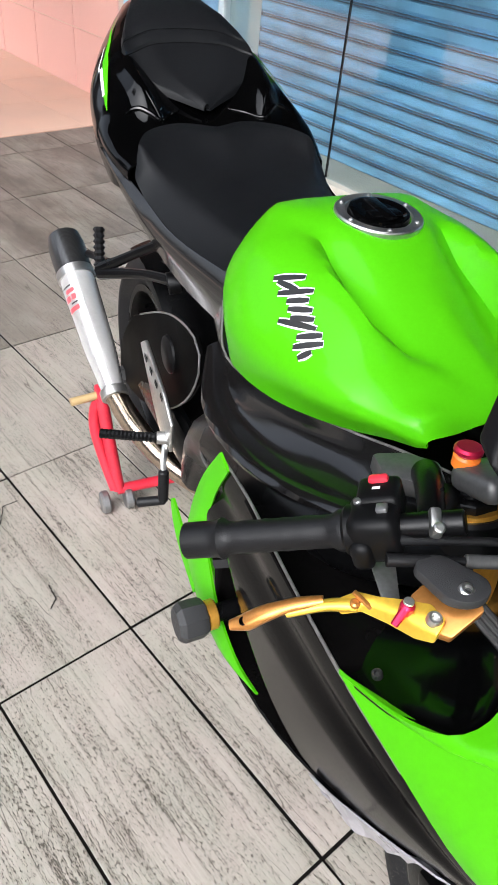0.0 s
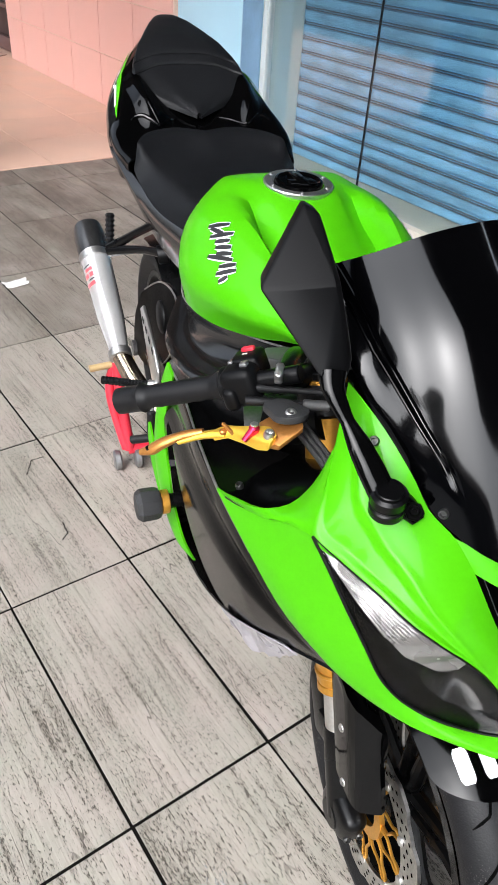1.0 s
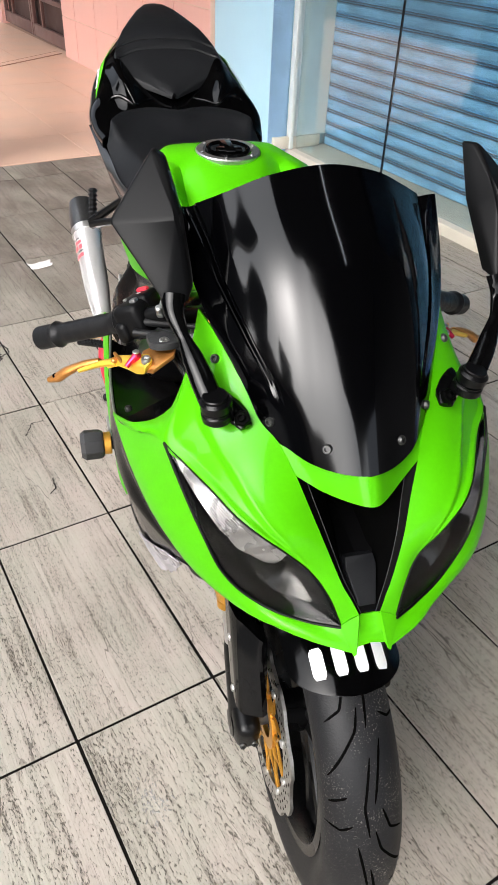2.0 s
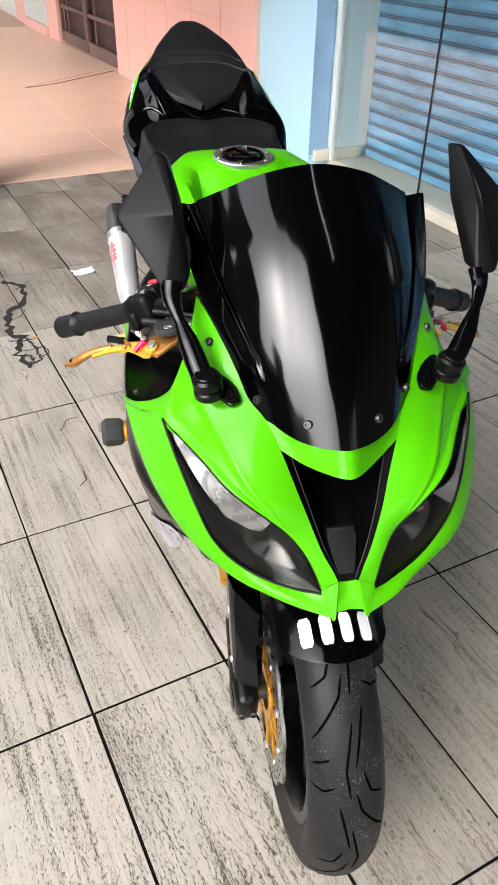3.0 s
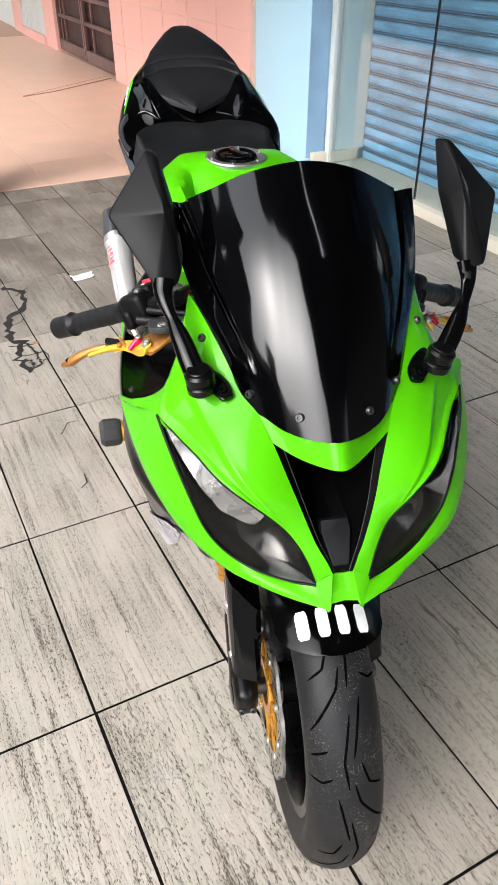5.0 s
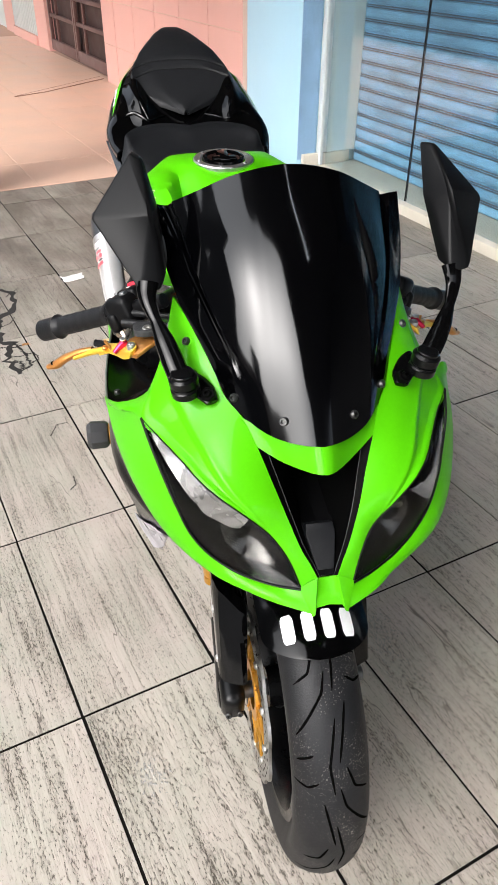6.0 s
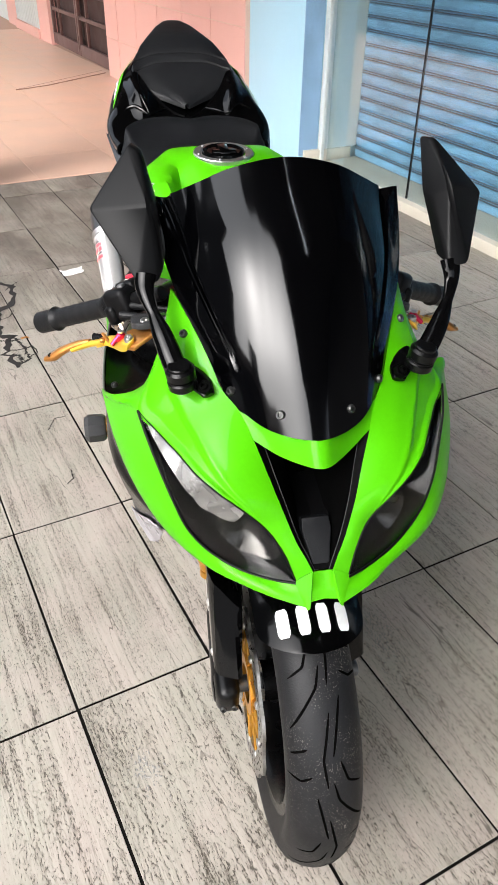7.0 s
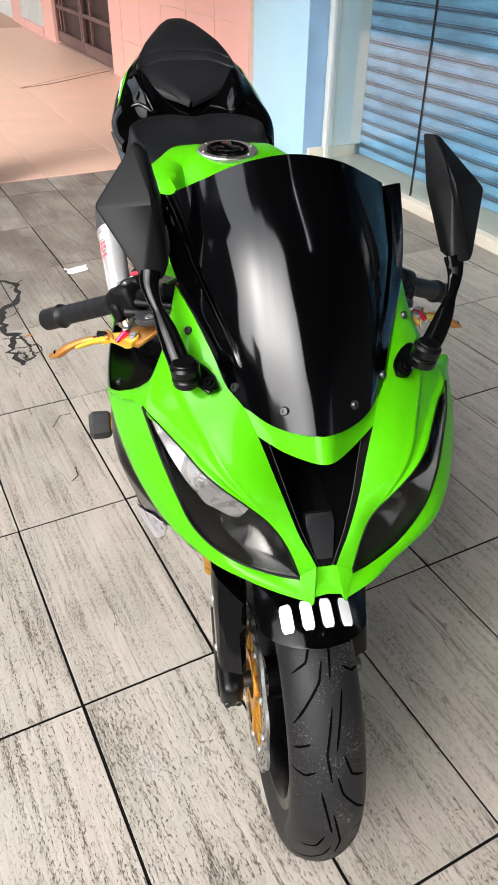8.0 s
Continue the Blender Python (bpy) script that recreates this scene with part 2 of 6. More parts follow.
    col = blend(times(mark, 0.46), base, (0.125, 0.108, 0.084))
    col = blend(times(tick, 0.80), col, (0.060, 0.050, 0.037))
    col = blend(times(vein, 0.75), col, (0.075, 0.062, 0.05))
    if dark_share:
        dark_blotch = streak(5, 2.5, 5, 0.25, 0.60)
        col = blend(times(dark_blotch, dark_share), col, (0.085, 0.068, 0.055))
    tone = n.new("ShaderNodeMapRange")
    tone.inputs["To Min"].default_value, tone.inputs["To Max"].default_value = 0.96, 1.04
    l.new(info.outputs["Random"], tone.inputs["Value"])
    sc = n.new("ShaderNodeVectorMath")
    sc.operation = "SCALE"
    l.new(col, sc.inputs[0])
    l.new(tone.outputs[0], sc.inputs["Scale"])
    l.new(sc.outputs[0], p.inputs["Base Color"])
    wet = n.new("ShaderNodeMapRange")
    wet.inputs["To Min"].default_value, wet.inputs["To Max"].default_value = 0.52, 0.34
    l.new(patch, wet.inputs["Value"])
    l.new(wet.outputs[0], p.inputs["Roughness"])
    p.inputs["Specular IOR Level"].default_value = 0.4
    b = n.new("ShaderNodeBump")
    b.invert = True
    b.inputs["Strength"].default_value, b.inputs["Distance"].default_value = 1.0, 0.0024
    relief = weigh(lines, -1.6, weigh(tick, 0.8, weigh(column, 0.30, weigh(grain, 0.10, 0.0))))
    l.new(relief, b.inputs["Height"])
    l.new(b.outputs[0], p.inputs["Normal"])
    return m


TILE = tile_mat("wood_look_floor_tile", 0.0)
# two darker brown copies of the tile, for the rear rows
TILE_DARKER = tile_mat("darker_wood_look_floor_tile", 0.54)
TILE_DARKEST = tile_mat("darkest_wood_look_floor_tile", 0.80)
JOINT = finish("dark_tile_joint", (0.0060, 0.0052, 0.0046), 0.9, vary=0.3, spec=0.08)
PINK_FLOOR = finish("salmon_floor_tile", (0.66, 0.44, 0.33), 0.36, vary=0.16, scale=2.6, bump=0.1)
PINK_WALL = finish("pink_glazed_wall_tile", (0.74, 0.42, 0.36), 0.5, vary=0.05, scale=2.0)
PINK_BED = finish("salmon_floor_joint", (0.50, 0.33, 0.25), 0.7)
PINK_JOINT = finish("pale_tile_joint", (0.72, 0.50, 0.40), 0.7)
BLUE_PAINT = finish("sky_blue_wall_paint", (0.45, 0.70, 0.85), 0.6, vary=0.05, scale=2.5, bump=0.1)
BLUE_DEEP = finish("darker_blue_wall", (0.27, 0.43, 0.62), 0.6, vary=0.3, scale=5, bump=0.1)
SHUTTER = finish("faded_blue_shutter_steel", (0.26, 0.54, 0.84), 0.42, vary=0.46, scale=1.6, grain=9, stretch=(1, 0.5, 2.0))
SHUTTER_RIB = finish("dark_shutter_rib", (0.13, 0.165, 0.22), 0.6, vary=0.4, scale=9)
CREAM = finish("cream_plinth", (0.62, 0.57, 0.48), 0.6, vary=0.15, scale=5)
PALE_FRAME = finish("pale_painted_frame", (0.66, 0.70, 0.68), 0.5, vary=0.08, scale=3)
GATE = finish("brown_gate_steel", (0.12, 0.062, 0.055), 0.38, vary=0.2)
GATE_BACK = finish("dark_brown_sheet", (0.05, 0.024, 0.02), 0.6, vary=0.2)
CEIL = finish("dark_soffit", (0.045, 0.044, 0.043), 0.85, vary=0.1, scale=2)
DARK_POST = finish("charcoal_post_paint", (0.04, 0.04, 0.045), 0.6, vary=0.2)
STREET = finish("asphalt", (0.11, 0.11, 0.11), 0.9, vary=0.2, scale=3, bump=0.5)
FACADE = finish("grey_facade", (0.10, 0.097, 0.093), 0.8, vary=0.12, scale=0.6)
FACADE_GREY = finish("weathered_grey_plaster", (0.11, 0.108, 0.105), 0.8, vary=0.2, scale=0.8)
ROOF_TILE = finish("dark_roof_tile", (0.07, 0.052, 0.045), 0.8, vary=0.2, scale=1.5)
YELLOW = finish("pale_yellow_paint", (0.75, 0.6, 0.25), 0.7, vary=0.1)
RAMP_EDGE = finish("brown_cement_edge", (0.36, 0.22, 0.16), 0.8)
PAPER = finish("crumpled_paper", (0.7, 0.68, 0.66), 0.7)
CRACK = finish("dark_crack", (0.012, 0.010, 0.009), 0.9)
ORANGE = finish("amber_brake_fluid_pot", (0.75, 0.18, 0.02), 0.25, coat=0.5)

# ---- geometry helpers ----


def V(p):
    return Vector(p)


def spl(pts, n, smooth=True):
    """n points evenly along a smooth (or straight-sided) line through pts."""
    p = [Vector(q) for q in pts]
    if smooth and len(p) > 2:
        ext = [p[0] * 2 - p[1]] + p + [p[-1] * 2 - p[-2]]
        dense = []
        for i in range(1, len(ext) - 2):
            a, b, c, d = ext[i - 1:i + 3]
            for k in range(12):
                t = k / 12
                dense.append(0.5 * ((2 * b) + (c - a) * t + (2 * a - 5 * b + 4 * c - d) * t * t + (3 * b - a - 3 * c + d) * t ** 3))
        dense.append(p[-1])
    else:
        dense = p
    lens = [0.0]
    for a, b in zip(dense, dense[1:]):
        lens.append(lens[-1] + (b - a).length)
    out, j = [], 0
    for k in range(n):
        s = lens[-1] * k / (n - 1)
        while j < len(lens) - 2 and lens[j + 1] < s:
            j += 1
        f = (s - lens[j]) / max(1e-9, lens[j + 1] - lens[j])
        out.append(dense[j].lerp(dense[j + 1], min(1, max(0, f))))
    return out


def add_grid(bm, rows, closed=False):
    vs = [[bm.verts.new(p) for p in r] for r in rows]
    for a, b in zip(vs, vs[1:]):
        m = len(a)
        for i in range(m if closed else m - 1):
            j = (i + 1) % m
            try:
                bm.faces.new((a[i], a[j], b[j], b[i]))
            except ValueError:
                pass
    return vs


def across(rows, n):
    """Smooth lines through the rows, point by point: n rows in all."""
    cols = [spl([r[i] for r in rows], n) for i in range(len(rows[0]))]
    return [[c[k] for c in cols] for k in range(n)]


def shell(rows, thick=0.003, out=None):
    """A panel: the surface through the rows, with a back face and rims; out tells its outer side."""
    bm = bmesh.new()
    add_grid(bm, rows)
    bmesh.ops.remove_doubles(bm, verts=bm.verts, dist=0.0004)
    bmesh.ops.recalc_face_normals(bm, faces=bm.faces)
    if out and sum(f.normal.dot(out) * f.calc_area() for f in bm.faces) < 0:
        bmesh.ops.reverse_faces(bm, faces=bm.faces[:])
    if thick:
        bmesh.ops.solidify(bm, geom=bm.faces[:], thickness=thick)
    return bm


def tube_into(bm, pts, radii, seg=14, caps=True, flat=1.0, up=None):
    pts = [Vector(p) for p in pts]
    if not isinstance(radii, (list, tuple)):
        radii = [radii] * len(pts)
    rings, side = [], None
    for i, p in enumerate(pts):
        d = (pts[min(i + 1, len(pts) - 1)] - pts[max(i - 1, 0)]).normalized()
        if side is None:
            ref = Vector(up) if up else (Vector((0, 0, 1)) if abs(d.z) < 0.9 else Vector((0, 1, 0)))
            side = d.cross(ref).normalized()
        side = (side - d * side.dot(d)).normalized()
        other = d.cross(side)
        rings.append([p + radii[i] * (math.cos(a) * side + flat * math.sin(a) * other) for a in (2 * math.pi * k / seg for k in range(seg))])
    vs = add_grid(bm, rings, closed=True)
    if caps:
        bm.faces.new(vs[0][::-1])
        bm.faces.new(vs[-1])


def tube(pts, radii, seg=14, n=0, flat=1.0, up=None):
    bm = bmesh.new()
    if n:
        k = len(pts)
        rr = radii if isinstance(radii, (list, tuple)) else [radii] * k
        dense = spl(pts, n)
        rad = [float(np.interp(i / (n - 1) * (k - 1), range(k), rr)) for i in range(n)]
        tube_into(bm, dense, rad, seg, flat=flat, up=up)
    else:
        tube_into(bm, pts, radii, seg, flat=flat, up=up)
    bmesh.ops.recalc_face_normals(bm, faces=bm.faces)
    return bm


def cyl(a, b, r, seg=20, bevel=0.0015, r2=None):
    """A round bar from a to b with softened ends."""
    a, b = Vector(a), Vector(b)
    d = (b - a).normalized()
    r2 = r if r2 is None else r2
    e = min(bevel, (b - a).length * 0.3, min(r, r2) * 0.5)
    bm = bmesh.new()
    tube_into(bm, [a, a + d * e, b - d * e, b], [r - e, r, r2, r2 - e], seg)
    bmesh.ops.recalc_face_normals(bm, faces=bm.faces)
    return bm


def block(size, centre=(0, 0, 0), bevel=0.004, rot=(0, 0, 0), seg=2):
    bm = bmesh.new()
    bmesh.ops.create_cube(bm, size=1)
    bmesh.ops.scale(bm, vec=size, verts=bm.verts)
    if bevel:
        bmesh.ops.bevel(bm, geom=bm.edges[:], offset=min(bevel, min(size) * 0.45), segments=seg, profile=0.5, affect="EDGES")
    bmesh.ops.transform(bm, matrix=pose(*centre, *rot), verts=bm.verts)
    return bm


def prism(outline, normal_shift, bevel=0.0):
    """A flat outline given depth along a vector."""
    bm = bmesh.new()
    vs = [bm.verts.new(p) for p in outline]
    f = bm.faces.new(vs)
    r = bmesh.ops.extrude_face_region(bm, geom=[f])
    bmesh.ops.translate(bm, vec=normal_shift, verts=[v for v in r["geom"] if isinstance(v, bmesh.types.BMVert)])
    bmesh.ops.recalc_face_normals(bm, faces=bm.faces)
    if bevel:
        bmesh.ops.bevel(bm, geom=bm.edges[:], offset=bevel, segments=2, profile=0.5, affect="EDGES")
    return bm


def lathe(profile, centre, axis="x", seg=48):
    """A ring swept round an axis: profile of (along, radius)."""
    bm = bmesh.new()
    rows = []
    for k in range(seg):
        a = 2 * math.pi * k / seg
        c, s = math.cos(a), math.sin(a)
        row = []
        for d, r in profile:
            q = {"x": (d, r * c, r * s), "y": (r * c, d, r * s), "z": (r * c, r * s, d)}[axis]
            row.append(Vector(q) + Vector(centre))
        rows.append(row)
    rows.append(rows[0])
    add_grid(bm, rows)
    bmesh.ops.remove_doubles(bm, verts=bm.verts, dist=1e-5)
    bmesh.ops.recalc_face_normals(bm, faces=bm.faces)
    return bm


def to_mesh(name, bm, material, sharp=32):
    for f in bm.faces:
        f.smooth = True
    for e in bm.edges:
        if len(e.link_faces) == 2 and e.calc_face_angle(0) > radians(sharp):
            e.smooth = False
    me = bpy.data.meshes.new(name)
    bm.to_mesh(me)
    bm.free()
    me.materials.append(material)
    return me


def part(name, bm, material, parent, label="", sharp=32):
    ob = new(name, to_mesh(name, bm, material, sharp))
    ob.parent = parent
    if label:
        ob["label"] = label
    return ob


def flip(bm):
    """The same shape on the other side of the machine."""
    out = bm.copy()
    for v in out.verts:
        v.co.x = -v.co.x
    bmesh.ops.reverse_faces(out, faces=out.faces[:])
    return out


def pair(name, bm, material, parent, label="", sharp=32):
    """A part and its mirror image; parent may be a pair too."""
    other = flip(bm)
    pl, pr = parent if isinstance(parent, tuple) else (parent, parent)
    return part(name, bm, material, pl, label, sharp), part(name, other, material, pr, label, sharp)


def join(*bms):
    out = bms[0]
    for b in bms[1:]:
        me = bpy.data.meshes.new("tmp")
        b.to_mesh(me)
        b.free()
        out.from_mesh(me)
        bpy.data.meshes.remove(me)
    return out


def structure(name, bm, material, label=""):
    ob = new(name, to_mesh(name, bm, material))
    tagged(ob, label, "", "", "structure")
    return ob


# ---- the place: floor, shopfront, walkway ----
# the wall line runs along +y and drifts slightly to +x
WALL = Matrix.Translation((2.12, 0, 0)) @ Matrix.Rotation(radians(-1.6), 4, "Z")


def on_wall(bm):
    bmesh.ops.transform(bm, matrix=WALL, verts=bm.verts)
    return bm


def slab(x0, x1, y0, y1, z0, z1, bevel=0.0):
    return block((x1 - x0, y1 - y0, z1 - z0), ((x0 + x1) / 2, (y0 + y1) / 2, (z0 + z1) / 2), bevel)


ground = structure("ground", slab(-60, 60, -60, 60, -0.42, -0.30), STREET, "grey asphalt street beyond the walkway")
floor = structure("floor", slab(-2.1, 2.75, -5.5, 3.285, -0.30, -0.002), JOINT, "grey wood-look tiled walkway floor with dark joints")
pink_floor = structure("floor_rear", slab(-2.1, 3.2, 3.29, 18.0, -0.30, -0.002), PINK_BED, "salmon tiled walkway floor")
# unseen soffit; street edge angled to place the sky band mirrored in the screen
ceiling = structure("ceiling", prism([V((3.2, -6.0, 3.1)), V((3.2, 18.0, 3.1)), V((-0.85, 18.0, 3.1)), V((-0.85, 1.2, 3.1)), V((-0.52, 0.2, 3.1)), V((-0.95, -1.7, 3.1)), V((-2.3, -3.9, 3.1)), V((-2.3, -6.0, 3.1))], (0, 0, 0.2)), CEIL, "dark walkway soffit, out of view, with an angled street edge")

wall_rear = structure("wall_pink", on_wall(slab(0, 0.2, 3.55, 6.98, -0.02, 3.1)), PINK_JOINT, "pink glazed tile wall along the walkway")
wall_far = structure("wall_far", on_wall(slab(0, 0.2, 9.7, 10.35, -0.02, 3.1)), PINK_WALL, "pink wall pier beside the gate")
wall_end = structure("wall_end", on_wall(slab(0, 0.2, 12.0, 12.75, -0.02, 3.1)), PINK_WALL, "pink wall pier further along the walkway")
wall_white = structure("wall_white", on_wall(slab(0.05, 0.2, 12.75, 14.6, -0.02, 3.1)), PALE_FRAME, "white painted wall")
wall_yellow = structure("wall_yellow", on_wall(slab(-0.3, 0.25, 14.6, 16.2, -0.02, 3.1)), YELLOW, "pale yellow wall pier at the walkway end")
structure("sill", on_wall(slab(-0.03, 0.2, 10.35, 12.0, -0.02, 0.12)), PINK_WALL, "pink sill under the white grille")
structure("wall_over_gate", on_wall(slab(0, 0.2, 6.98, 9.7, 2.3, 3.1)), PINK_WALL, "pink wall above the gate opening")
pillar = structure("pillar_blue", on_wall(slab(0.03, 0.5, 2.78, 3.549, 0.0, 3.1, 0.006)), BLUE_PAINT, "sky-blue painted wall pillar")
# thin skin in a darker blue over the pillar's side
part("side_face", on_wall(slab(0.032, 0.17, 2.774, 2.7795, 0.10, 3.09)), BLUE_DEEP, pillar)
ledge = structure("ledge", on_wall(slab(0.17, 0.62, -5.5, 2.775, -0.02, 0.06, 0.006)), CREAM, "cream tiled shopfront ledge")
plinth = structure("plinth", on_wall(slab(0.06, 0.42, 2.735, 2.772, 0.062, 0.135, 0.004)), CREAM, "cream plinth at the foot of the pillar")
reveal = structure("reveal", on_wall(slab(0.20, 0.46, 2.74, 2.772, 0.137, 3.09)), PALE_FRAME, "pale painted shopfront reveal")
part("frame_strip", on_wall(slab(0.172, 0.198, 2.72, 2.77, 0.062, 3.09, 0.003)), PALE_FRAME, reveal)
structure("wall_shop", on_wall(slab(0.62, 0.8, -5.5, 3.4, -0.02, 3.1)), CEIL, "wall behind the roller shutter")


def roller_shutter():
    pitch, y0, y1 = 0.078, -5.4, 2.74
    bm = bmesh.new()
    prof = []
    z = 0.065
    while z < 3.05:
        prof += [(0.47, z), (0.462, z + 0.010), (0.462, z + 0.048), (0.47, z + 0.056), (0.474, z + 0.060), (0.466, z + 0.066), (0.474, z + 0.072)]
        z += pitch
    rows = [[Vector((x, y, z)) for x, z in prof] for y in np.linspace(y0, y1, 8)]
    add_grid(bm, rows)
    bmesh.ops.recalc_face_normals(bm, faces=bm.faces)
    bmesh.ops.solidify(bm, geom=bm.faces[:], thickness=0.002)
    ob = new("roller_shutter", to_mesh("roller_shutter", on_wall(bm), SHUTTER, 20))
    return tagged(ob, "closed faded blue steel roller shutter behind shop glass", "shutter")


shutter = roller_shutter()
# a pair of darker bars over the groove between slats
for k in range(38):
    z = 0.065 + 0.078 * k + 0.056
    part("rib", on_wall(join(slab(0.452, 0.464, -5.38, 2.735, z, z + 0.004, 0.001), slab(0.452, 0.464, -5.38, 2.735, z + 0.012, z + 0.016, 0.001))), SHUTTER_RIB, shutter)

window = structure("window_1", on_wall(slab(0.215, 0.225, 1.813, 2.715, 0.063, 3.09)), PANE, "frameless shop window pane in front of the shutter")
window.visible_shadow = False
pane = part("pane", on_wall(slab(0.215, 0.225, -5.3, 1.803, 0.063, 3.09)), PANE, window)
pane.visible_shadow = False
part("joint", on_wall(slab(0.214, 0.226, 1.805, 1.811, 0.063, 3.09)), BLACK_MATT, window, "dark silicone joint")


def gate_leaf(g, y0, y1, material, x=0.03):
    """One leaf of a welded gate: stiles, rails and an off-centre upright."""
    def bar(ya, yb, za, zb, dx=0.0, name="bar"):
        part(name, on_wall(slab(x + dx, x + 0.04, ya, yb, za, zb, 0.004)), material, g)
    bar(y0, y0 + 0.06, 0.03, 2.28, 0, "stile")
    bar(y1 - 0.06, y1, 0.03, 2.28, 0, "stile")
    bar(y0 + 0.06, y1 - 0.06, 0.03, 0.16, 0, "bottom_rail")
    bar(y0 + 0.06, y1 - 0.06, 2.2, 2.28, 0, "top_rail")
    m = y0 + (y1 - y0) * 0.68
    bar(m, m + 0.04, 0.16, 2.2, 0.006)
    for z in (0.42, 0.68, 0.94, 1.2, 1.46, 1.72, 1.98):
        bar(y0 + 0.06, y1 - 0.06, z, z + 0.045, 0.008, "rail")


gate = new("security_gate", None)
tagged(gate, "dark brown welded steel security gate, closed", "gate")
gate_leaf(gate, 7.02, 8.32, GATE)
gate_leaf(gate, 8.34, 9.66, GATE)
part("jamb", on_wall(slab(0.02, 0.09, 6.985, 7.015, 0.0, 2.3, 0.004)), GATE, gate)
part("backing", on_wall(slab(0.10, 0.11, 7.0, 9.68, 0.02, 2.29)), GATE_BACK, gate)
grille = new("window_grille", None)
tagged(grille, "white painted steel window grille over a pale opening", "grille")
for k in range(14):
    part("bar", on_wall(slab(0.0, 0.025, 10.4 + 0.12 * k, 10.425 + 0.12 * k, 0.12, 2.2, 0.003)), PALE_FRAME, grille)
for z in (0.14, 0.32, 0.9, 1.5, 2.1):
    part("rail", on_wall(slab(0.026, 0.05, 10.36, 11.99, z, z + 0.03, 0.003)), PALE_FRAME, grille)
part("backing", on_wall(slab(0.14, 0.16, 10.36, 11.99, 0.12, 2.25)), PALE_FRAME, grille)
structure("wall_over_grille", on_wall(slab(0, 0.2, 10.35, 12.0, 2.25, 3.1)), PINK_WALL, "pink wall above the white grille")
ramp = structure("ramp", on_wall(prism([V((-0.002, 7.30, 0.0)), V((-1.122, 6.453, 0.0)), V((-0.78, 6.593, 0.0)), V((-0.002, 7.15, 0.0))], (0, 0, 0.006))), PINK_FLOOR, "low salmon cement ramp at the gate")
part("edge", on_wall(prism([V((-0.002, 7.310, 0.0)), V((-1.130, 6.460, 0.0)), V((-1.124, 6.450, 0.0)), V((-0.002, 7.295, 0))], (0, 0, 0.007))), RAMP_EDGE, ramp)
part("edge", on_wall(prism([V((-0.002, 7.155, 0.0)), V((-0.78, 6.598, 0.0)), V((-1.124, 6.456, 0)), V((-1.118, 6.448, 0)), V((-0.777, 6.589, 0.0)), V((-0.002, 7.143, 0))], (0, 0, 0.007))), RAMP_EDGE, ramp)

post = new("walkway_post", None)
tagged(post, "charcoal painted square walkway post on a stepped base", "post")
part("base", slab(-0.16, 0.235, 3.18, 3.56, -0.008, 0.12, 0.01), DARK_POST, post)
part("shaft", slab(-0.13, 0.20, 3.21, 3.53, 0.12, 3.1, 0.01), DARK_POST, post)

# unseen backdrop; its dark outline shapes the reflections in the windscreen
facade = structure("backdrop", slab(-16.2, -16.0, -20, 25, -0.3, 3.4), FACADE, "unseen grey backdrop shaped like a terrace across the street")
part("roof", prism([V((-15.4, -20, 3.3)), V((-15.4, 25, 3.3)), V((-18.0, 25, 5.3)), V((-18.0, -20, 5.3))], (0, 0, 0.12)), ROOF_TILE, facade)
# tall blocks added to darken the screen beside the mirrored sky band
for outline in (((-6.6, 3.0), (-4.4, 3.0), (-4.4, 7.6), (-6.6, 7.6)), ((-0.6, 3.0), (20.0, 3.0), (20.0, 12.0), (13.5, 12.0), (13.5, 19.0), (7.5, 19.0), (7.5, 13.2), (-0.6, 8.4))):
    part("skyline_block", prism([V((-16.4, y, z)) for y, z in outline], (-1.6, 0, 0)), FACADE_GREY, facade)
for k in range(11):
    part("window", slab(-16.0, -15.97, -18.5 + 3.9 * k, -16.6 + 3.9 * k, 0.9, 2.3), DARK_POST, facade)
# added out of view so the screen's right side mirrors something dark
unseen_front_wall = structure("unseen_front_wall", on_wall(slab(0.10, 0.168, -5.5, -1.55, -0.02, 3.1)), DARK_POST, "unseen dark wall past the shopfront, added for the screen reflection")

# a lit tube under the soffit, in front of the shop
fitting = new("ceiling_light", None)
fitting.matrix_world = pose(0.38, -1.38, 3.1)
tagged(fitting, "white batten with a lit fluorescent tube under the soffit", "lamp")
part("batten", block((0.06, 1.24, 0.045), (0, 0, -0.0225), 0.004), PALE_FRAME, fitting)
part("tube", cyl((0, -0.59, -0.064), (0, 0.59, -0.064), 0.014, 16), TUBE_LIT, fitting, "lit fluorescent tube")
for e in (-1, 1):
    part("tube_holder", block((0.03, 0.02, 0.045), (0, e * 0.60, -0.062), 0.003), PALE_FRAME, fitting)

# ---- the motorcycle ----
BIKE_AT = pose(-0.005, -0.923, 0, 0, 0, -17.0)
bike = new("motorcycle", None)
bike.matrix_world = BIKE_AT
tagged(bike, "lime green and black sport motorcycle raised on a red rear stand", "motorcycle")
N = 22

# lines of the nose, half of the machine (x < 0)
edge_screen = [(-0.149, 0.122, 0.970), (-0.135, 0.086, 0.953), (-0.123, 0.055, 0.933), (-0.112, 0.030, 0.911), (-0.102, 0.007, 0.887), (-0.085, -0.018, 0.870)]
edge_duct = [(-0.072, -0.044, 0.844), (-0.059, -0.067, 0.810), (-0.046, -0.092, 0.776), (-0.031, -0.112, 0.737), (-0.0200, -0.124, 0.717), (-0.0118, -0.1325, 0.700)]
